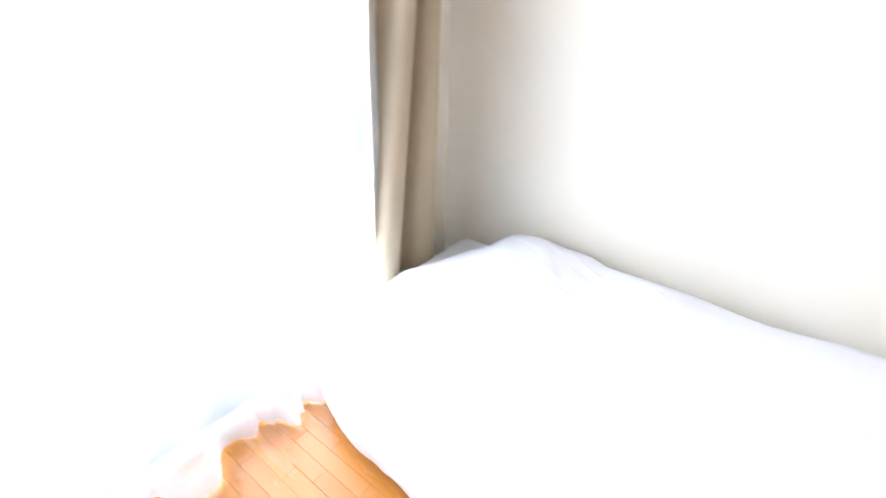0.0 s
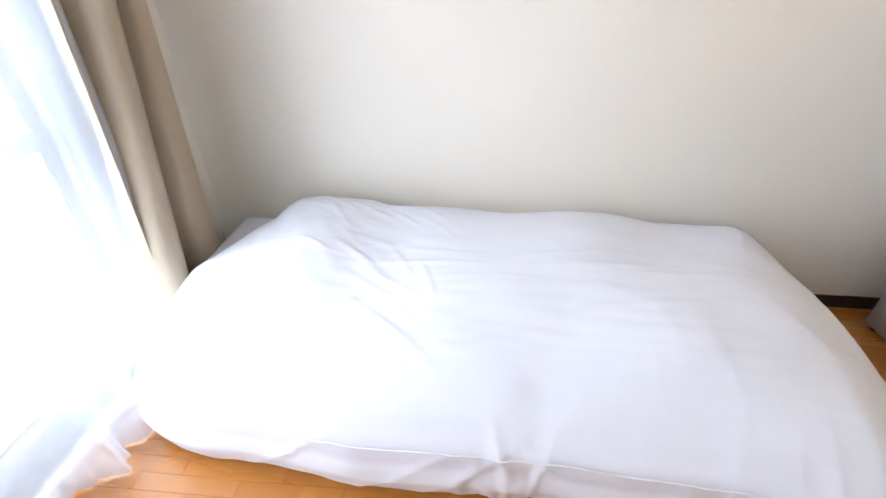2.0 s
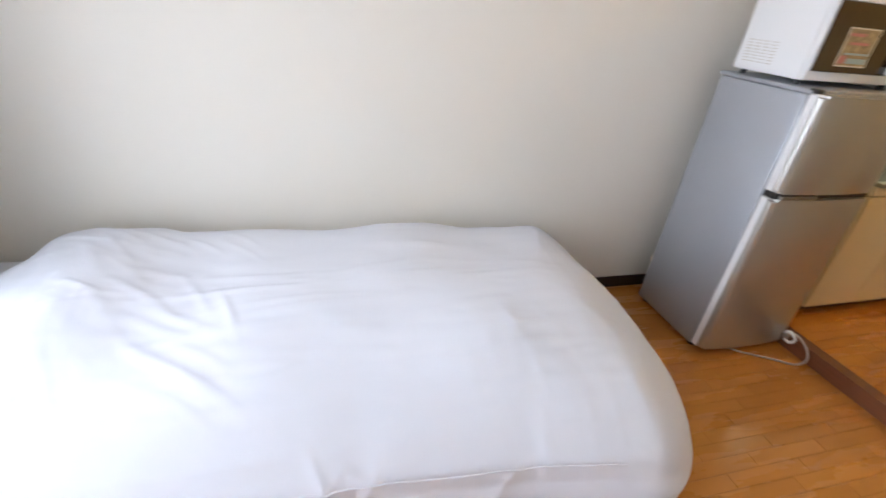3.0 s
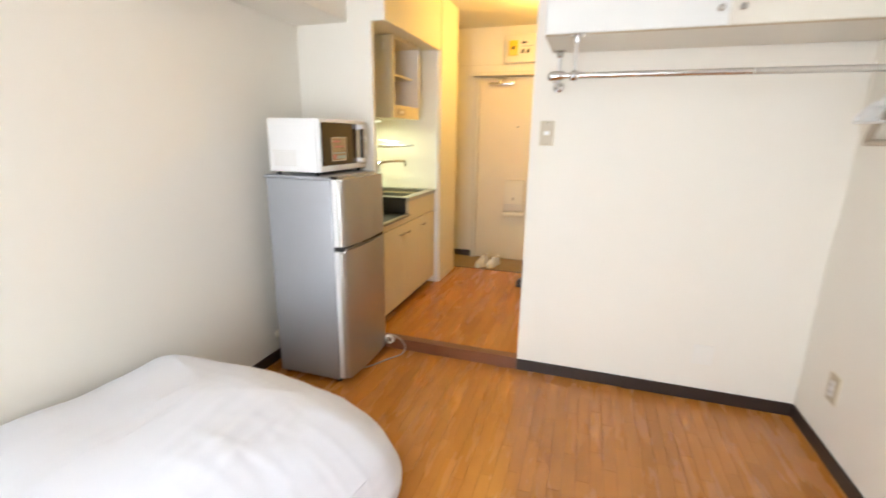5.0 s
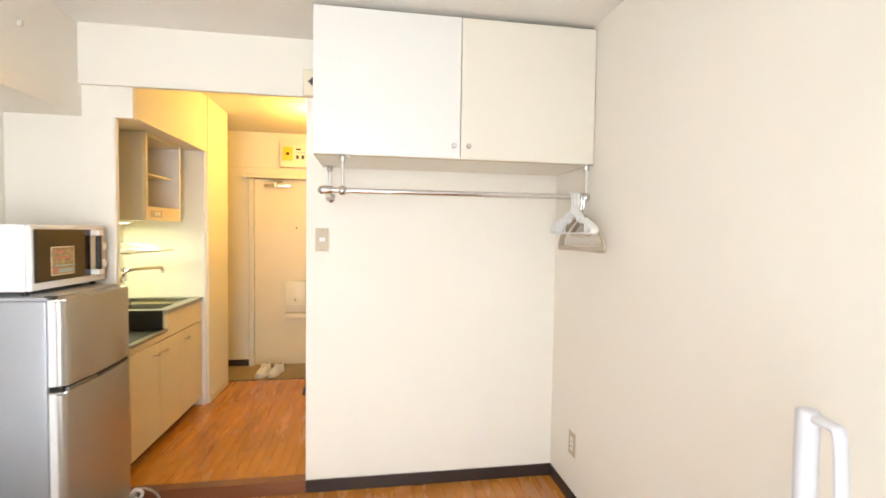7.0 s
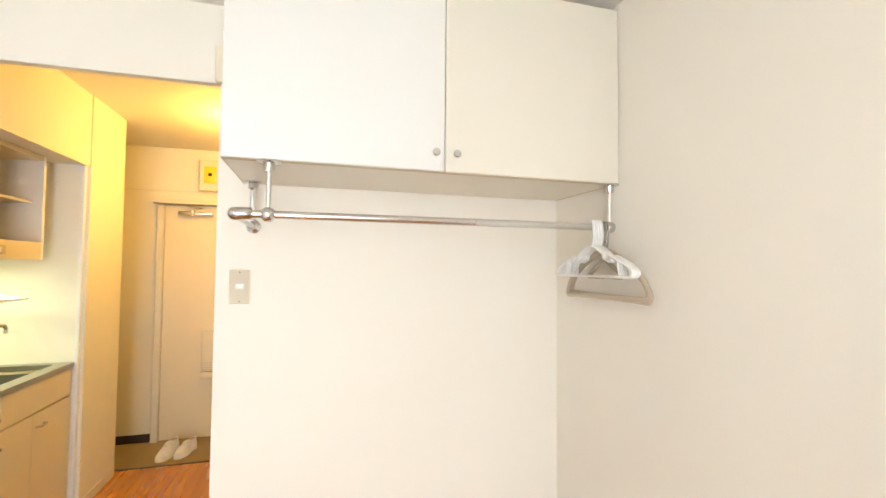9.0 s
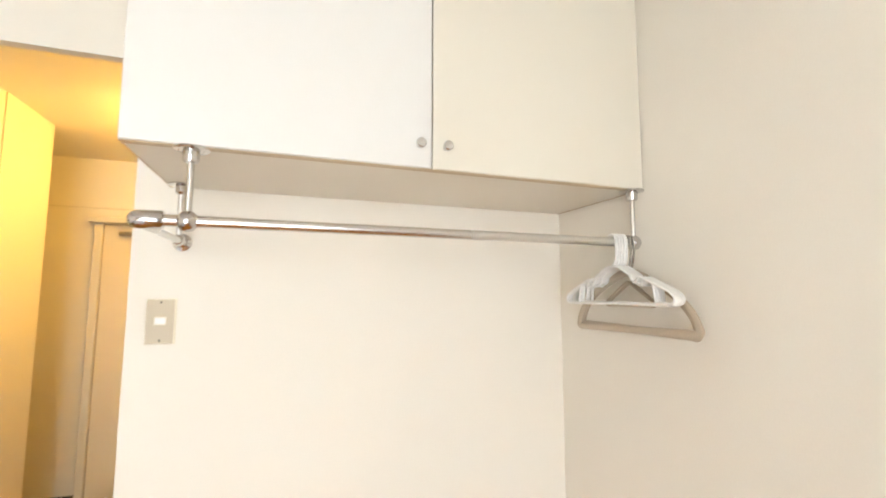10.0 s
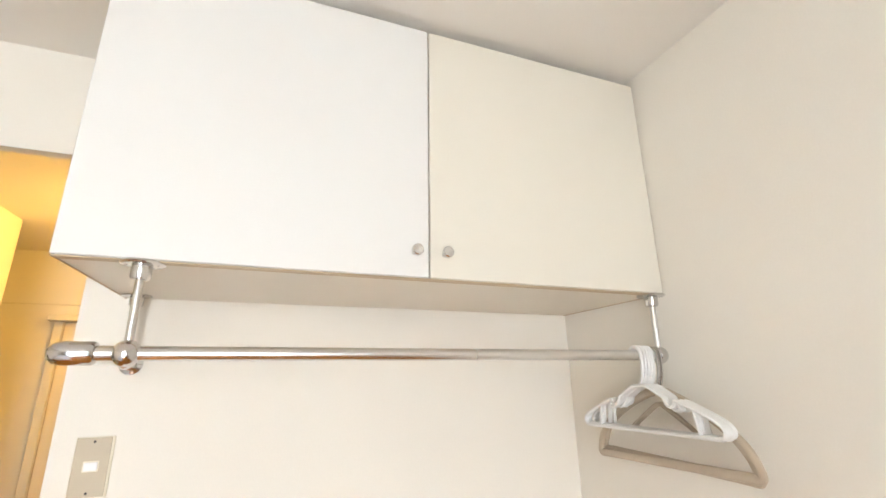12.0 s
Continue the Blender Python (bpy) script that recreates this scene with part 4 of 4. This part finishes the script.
    for z in (1.86, 1.665):
        part("hook_clip", box(B(), 0.29, 0.315, ya - 0.006, ya - 0.0002, z - 0.02, z + 0.02, 0.002, 1), M_GREYP, c)
    part("front_post", box(B(), x1 - 0.02, x1 + 0.002, ya - 0.001, ya + 0.019, 1.411, 1.927, 0.001, 1), M_KIT, c)
    for zz in (1.55, 1.60, 1.75, 1.80, 1.85):
        part("shelf_pin", tube(B(), (x1 - 0.03, ya + 0.018, zz), (x1 - 0.03, ya + 0.027, zz), 0.004), M_DARKM, c)
    fl = thing("under_cabinet_lamp", (0.16, 0.74, 1.40), "slim fluorescent lamp under the dish cabinet", "lamp")
    part("housing", box(B(), 0.04, 0.10, 0.55, 0.93, 1.398, 1.4095, 0.003, 1), M_WHITE, fl)
    part("tube", tube(B(), (0.07, 0.56, 1.394), (0.07, 0.92, 1.394), 0.005), M_FTUBE, fl)
    # wire dish rack on the backsplash
    r = thing("dish_rack", (0.14, 0.68, 1.217), "steel wire dish rack over the sink", "rack")
    rk = [(-0.055, 0.40, 1.217), (0.335, 0.40, 1.217), (0.335, 0.95, 1.217), (-0.055, 0.95, 1.217)]
    part("frame", sweep(B(), rk, 0.005), M_STEEL, r)
    part("back_rail", sweep(B(), [(-0.05, 0.40, 1.27), (-0.05, 0.95, 1.27)], 0.004), M_STEEL, r)
    part("side_rail", sweep(B(), [(-0.05, 0.95, 1.27), (0.335, 0.95, 1.22)], 0.004), M_STEEL, r)
    for i in range(6):
        xx = 0.03 + i * 0.052
        part("wire", sweep(B(), [(xx, 0.40, 1.2165), (xx, 0.95, 1.2165)], 0.0022, n=6), M_STEEL, r)
    for yy in (0.58, 0.77):
        part("cross_wire", sweep(B(), [(-0.052, yy, 1.211), (0.333, yy, 1.211)], 0.003, n=6), M_STEEL, r)
    f = thing("faucet", (0.05, 0.60, 1.05), "chrome wall faucet with a long spout", "faucet")
    part("body", tube(B(), (-0.058, 0.60, 1.05), (0.20, 0.60, 1.05), 0.018), M_CHROME, f)
    part("cross_body", tube(B(), (0.17, 0.53, 1.05), (0.17, 0.67, 1.05), 0.017), M_CHROME, f)
    part("spout", sweep(B(), smooth_path([(0.19, 0.60, 1.055), (0.21, 0.61, 1.095), (0.25, 0.66, 1.108), (0.32, 0.78, 1.108), (0.33, 0.80, 1.098), (0.332, 0.803, 1.07)], 5), 0.009), M_CHROME, f)
    for yy in (0.53, 0.67):
        part("tap_handle", lathe(B(), [(0.01, 0), (0.012, 0.03), (0.026, 0.034), (0.026, 0.05), (0.01, 0.055)], pose(0.17, yy, 1.06)), M_CHROME, f)


build_kitchen()


# ---- entry ----
def build_door():
    d = thing("door_1", (0.9, 2.26, 0.012), "closed beige steel front door", "door", "", "structure")
    for b in ((0.49, 0.538, 2.225, 2.30, 0.012, 1.865), (1.30, 1.348, 2.225, 2.30, 0.012, 1.865), (0.472, 1.37, 2.165, 2.30, 1.866, 1.902)):
        part("door_frame", box(B(), *b, 0.003, 1), M_CASE, d)
    leaf = part("leaf", box(B(), 0.541, 1.297, 2.252, 2.29, 0.016, 1.862, 0.002, 1), M_DOOR, d)
    part("hinge_strip", box(B(), 0.5385, 0.5405, 2.248, 2.29, 0.02, 1.86), M_LAMEDGE, d)
    part("peephole", tube(B(), (0.938, 2.2515, 1.388), (0.938, 2.246, 1.388), 0.008), M_DARKM, leaf)
    mb = part("mail_box", box(B(), 0.838, 1.035, 2.20, 2.2515, 0.545, 0.862, 0.006, 2), M_IVORY, leaf, "ivory mail box on the door")
    for i in range(4):
        part("louvre", box(B(), 0.845, 1.028, 2.197, 2.1995, 0.555 + i * 0.018, 0.562 + i * 0.018), M_GREYP, mb)
    part("ledge", box(B(), 0.836, 1.037, 2.19, 2.2515, 0.495, 0.54, 0.005, 2), M_IVORY, mb)
    part("latch", box(B(), 0.925, 0.945, 2.195, 2.1995, 0.66, 0.69, 0.002, 1), M_PLATE, mb)
    cl = part("door_closer", box(B(), 0.64, 0.89, 2.20, 2.2515, 1.782, 1.812, 0.008, 2), M_STEEL, leaf, "steel door closer")
    part("arm", sweep(B(), [(0.75, 2.20, 1.815), (0.82, 2.17, 1.835), (0.70, 2.21, 1.85)], 0.006, 0.004), M_STEEL, cl)
    part("pivot", tube(B(), (0.745, 2.19, 1.775), (0.745, 2.19, 1.822), 0.014), M_STEEL, cl)
    part("door_knob", lathe(B(), [(0.03, 0), (0.03, 0.008), (0.012, 0.01), (0.012, 0.04), (0.026, 0.046), (0.028, 0.062), (0.02, 0.07)], pose(1.235, 2.252, 0.95, 90, 0, 0)), M_STEEL, leaf)


build_door()
b = thing("breaker_panel", (0.94, 2.26, 2.1), "ivory fuse panel with a yellow main switch", "fuse panel")
part("case", box(B(), 0.785, 1.13, 2.21, 2.2595, 1.985, 2.235, 0.006, 2), M_IVORY, b)
y = part("main_switch", box(B(), 0.818, 0.908, 2.195, 2.2095, 2.045, 2.18, 0.005, 2), M_YELLOW, b, "bright yellow main breaker")
part("toggle", box(B(), 0.85, 0.878, 2.187, 2.1945, 2.10, 2.125, 0.002, 1), M_BLACK, y)
for i in range(2):
    part("breaker_switch", box(B(), 0.94 + i * 0.05, 0.965 + i * 0.05, 2.2, 2.2095, 2.065, 2.10, 0.002, 1), M_DARKM, b)
part("label_bar", box(B(), 0.94, 1.05, 2.2085, 2.2098, 2.122, 2.134), M_STICKB, b)
part("label_bar", box(B(), 0.94, 0.985, 2.2085, 2.2098, 2.15, 2.168), M_DARKM, b)

lamp = thing("hall_ceiling_lamp", (1.27, 1.30, CEIL), "round glowing warm ceiling lamp in the hall", "ceiling lamp")
part("base", lathe(B(), [(0.07, CEIL - 0.0005), (0.07, CEIL - 0.02), (0.055, CEIL - 0.024)], pose(1.27, 1.30, 0)), M_WHITE, lamp)
gl = part("globe", lathe(B(), [(0.055, CEIL - 0.0245), (0.068, CEIL - 0.035), (0.075, CEIL - 0.055), (0.065, CEIL - 0.08), (0.04, CEIL - 0.095), (0.005, CEIL - 0.098)], pose(1.27, 1.30, 0), 32), M_TUBE, lamp, "glowing milky globe", 60)
gl.visible_shadow = False


def build_shoe():
    """White canvas sneaker, toe towards -y, at the origin."""
    s = thing("sneaker", (0, 0, 0), "white canvas sneaker standing on the entry floor", "shoe", "pair of sneakers")

    def outline(t):
        return 0.030 + 0.018 * math.sin(math.pi * min(1, t * 1.25 + 0.12)) ** 1.2 - 0.006 * math.exp(-((t - 0.6) / 0.12) ** 2)

    def body(z0, z1, grow, top):
        bm = B()
        loops = []
        n, m = 22, 12
        for j in range(m + 1):
            h = j / m
            ring = []
            for k in range(40):
                a = 2 * math.pi * k / 40
                t = (1 - math.cos(a)) / 2
                wdt = outline(t) * math.sqrt(max(0.0, 1 - (2 * t - 1) ** 6)) + grow
                yy = -0.14 + 0.27 * t
                hh = top(t)
                shrink = 1 - 0.45 * h ** 2 * (1 if top(0.5) > 0.03 else 0.1)
                ring.append(bm.verts.new((math.copysign(wdt, math.sin(a)) * shrink if abs(math.sin(a)) > 1e-6 else 0, yy * (1 - 0.05 * h), z0 + (hh - z0) * h)))
            loops.append(ring)
        for p, q in zip(loops, loops[1:]):
            for k in range(40):
                bm.faces.new((p[k], p[(k + 1) % 40], q[(k + 1) % 40], q[k]))
        bm.faces.new(loops[0][::-1])
        bm.faces.new(loops[-1])
        return bm

    part("sole", body(0.0, 0.022, 0.004, lambda t: 0.022), M_RUBBER, s, "thick rubber sole")
    part("upper", body(0.0225, 0.1, 0.0, lambda t: 0.045 + 0.05 * min(1, max(0, (t - 0.12) / 0.5)) ** 0.8 + 0.01 * max(0, t - 0.8) * 5), M_SHOE, s)
    part("toe_cap", ball(B(), (0, -0.105, 0.034), 0.03, (1.15, 0.95, 0.62), 16), M_RUBBER, s)
    part("opening", ball(B(), (0, 0.07, 0.096), 0.03, (0.62, 1.5, 0.18), 16), M_CORD, s, "dark inner opening")
    part("tongue", box(B(), -0.018, 0.018, -0.03, 0.03, 0.082, 0.104, 0.006, 2), M_SHOE, s)
    for i in range(4):
        yy = -0.055 + i * 0.022
        zz = 0.076 + i * 0.0075
        part("lace", sweep(B(), smooth_path([(-0.026, yy, zz - 0.006), (0, yy - 0.004, zz + 0.006), (0.026, yy, zz - 0.006)], 3), 0.003, n=6), M_WHITE, s)
    return s


sh = build_shoe()
sh.matrix_basis = pose(0.695, 1.955, 0.0125, 0, 0, -14) @ Matrix.Scale(0.92, 4)
copy_thing(sh, pose(0.808, 1.965, 0.0125, 0, 0, -20) @ Matrix.Scale(0.92, 4))
sl = thing("slipper", (1.19, 1.33, 0.066), "dark slipper on the hall floor", "shoe")
part("sole", box(B(), 1.15, 1.24, 1.22, 1.44, 0.067, 0.085, 0.008, 3), M_BLACK, sl)
part("strap", ball(B(), (1.195, 1.29, 0.088), 0.05, (0.95, 1.2, 0.8), 16), M_BLACK, sl)


# ---- stick vacuum ----
def build_vacuum():
    v = thing("stick_vacuum", (2.437, -1.721, 0), "white upright stick vacuum leaning by the wall", "vacuum cleaner")
    X, yo = 2.437, -1.721

    def at(points):
        return [(X, yo + 0.93 * dy, 0.078 + 0.93 * z) for dy, z in points]

    pole = smooth_path(at([(0.027, 1.057), (0.027, 0.96), (0.026, 0.885), (0.020, 0.82), (0.007, 0.72), (0.003, 0.688)]), 5)
    part("grip_pole", sweep(B(), pole, 0.0175, 0.0185, 16, up=Vector((1, 0, 0))), M_VAC, v)
    ring = smooth_path(at([(0.011, 1.0512), (-0.0165, 1.0483), (-0.0297, 1.0386), (-0.0371, 0.9588), (-0.0374, 0.9044), (-0.0308, 0.884), (-0.0033, 0.8568), (0.0165, 0.8354)]), 5)
    part("handle_loop", sweep(B(), ring, 0.0085, 0.0125, 12, up=Vector((1, 0, 0))), M_VAC, v)
    part("end_cap", ball(B(), (X, yo + 0.025, 1.061), 0.0178, (1, 1.03, 0.45), 20), M_VAC, v)
    part("stem", tube(B(), (X, yo + 0.006, 0.16), (X, yo + 0.003, 0.722), 0.0105), M_BLACK, v)
    part("cup", lathe(B(), [(0.020, 0.25), (0.0225, 0.31), (0.0225, 0.729), (0.0212, 0.740), (0.0165, 0.745), (0.0145, 0.738), (0.004, 0.736)], pose(X, yo - 0.0285, 0), 32), M_VAC, v, "white dust canister")
    part("cup_window", lathe(B(), [(0.0227, 0.52), (0.0234, 0.53), (0.0234, 0.655), (0.0227, 0.665)], pose(X, yo - 0.0285, 0), 32), M_GREYP, v, "smoky dust window")
    part("neck", tube(B(), (X, yo, 0.05), (X, yo, 0.26), 0.018), M_GREYP, v)
    part("floor_head", box(B(), X - 0.12, X + 0.12, yo - 0.05, yo + 0.06, 0.004, 0.06, 0.02, 4), M_VAC, v)


build_vacuum()


# ---- guessed desk, added for an unclear dark shape and shade at the wall ----
dk = thing("desk", (2.47, -2.4, 0), "guessed brown desk, added for an unclear dark shape and its shade", "desk")
part("top", box(B(), 2.26, 2.686, -2.95, -1.80, 0.668, 0.692, 0.003, 2), M_LOWT, dk)
for x in (2.285, 2.66):
    for yy in (-2.92, -1.83):
        part("leg", box(B(), x - 0.018, x + 0.018, yy - 0.018, yy + 0.018, 0.001, 0.6675, 0.003, 1), M_LOWT, dk)
part("apron", box(B(), 2.28, 2.298, -2.90, -1.85, 0.60, 0.6675), M_LOWT, dk)


# ---- floor pieces ----
def plank_mesh(name, w, l, material):
    bm = B()
    box(bm, 0, w - 0.0007, 0, l - 0.0007, -0.013, 0)
    top = [e for e in bm.edges if min(v.co.z for v in e.verts) > -0.001]
    bmesh.ops.bevel(bm, geom=top, offset=0.0005, segments=1, affect="EDGES")
    return mesh_of(name, bm, material)


PW, PL = W / 52, 0.303
floor = thing("floor", (0, 0, 0), "glossy orange-brown parquet strip floor", "floor", "", "structure")
full = plank_mesh("plank", PW, PL, M_FLOOR)
rest, cache, near = B(), {}, 0
for i in range(52):
    y = YWIN - 0.04 - (i * 0.382 % 1 + 0.06 * math.sin(i * 2.3)) * PL
    while y < -0.013:
        a, c = max(y, YWIN - 0.04), min(y + PL, -0.0125)
        if c - a > 0.02:
            # the stretch between the bed and the back wall
            if 0.8 < i * PW < 2.2 and a > -2.6 and near < 300 or (0.7 < i * PW < 1.2 and a < -2.6 and near < 300):
                key = round(c - a, 3)
                if key not in cache:
                    cache[key] = full if abs(key - PL) < 0.002 else plank_mesh("plank", PW, key, M_FLOOR)
                ob = new("plank", cache[key])
                ob.parent, ob.location = floor, (i * PW, a, 0)
                near += 1
            else:
                box(rest, i * PW, (i + 1) * PW - 0.0009, a, c - 0.0009, -0.013, 0)
        y += PL
part("planks_under_furniture", rest, M_FLOOR, floor, "", None)["kind"] = "stuff"
hall = thing("floor_hall", (0.9, 0.8, 0.0665), "orange-brown parquet of the raised hall", "floor", "", "structure")
for i in range(19):
    y = 0.046 - (i * 0.41 % 1) * PL
    x0 = 0.40 + i * 0.0526
    while y < 1.625:
        a, c = max(y, 0.0465), min(y + PL, 1.6255)
        if c - a > 0.02:
            key = ("hall", round(c - a, 3))
            if key not in cache:
                cache[key] = plank_mesh("hall_plank", 0.0526, key[1], M_HFLOOR)
            ob = new("plank", cache[key])
            ob.parent, ob.location = hall, (x0 - 0.9, a - 0.8, 0)
        y += PL
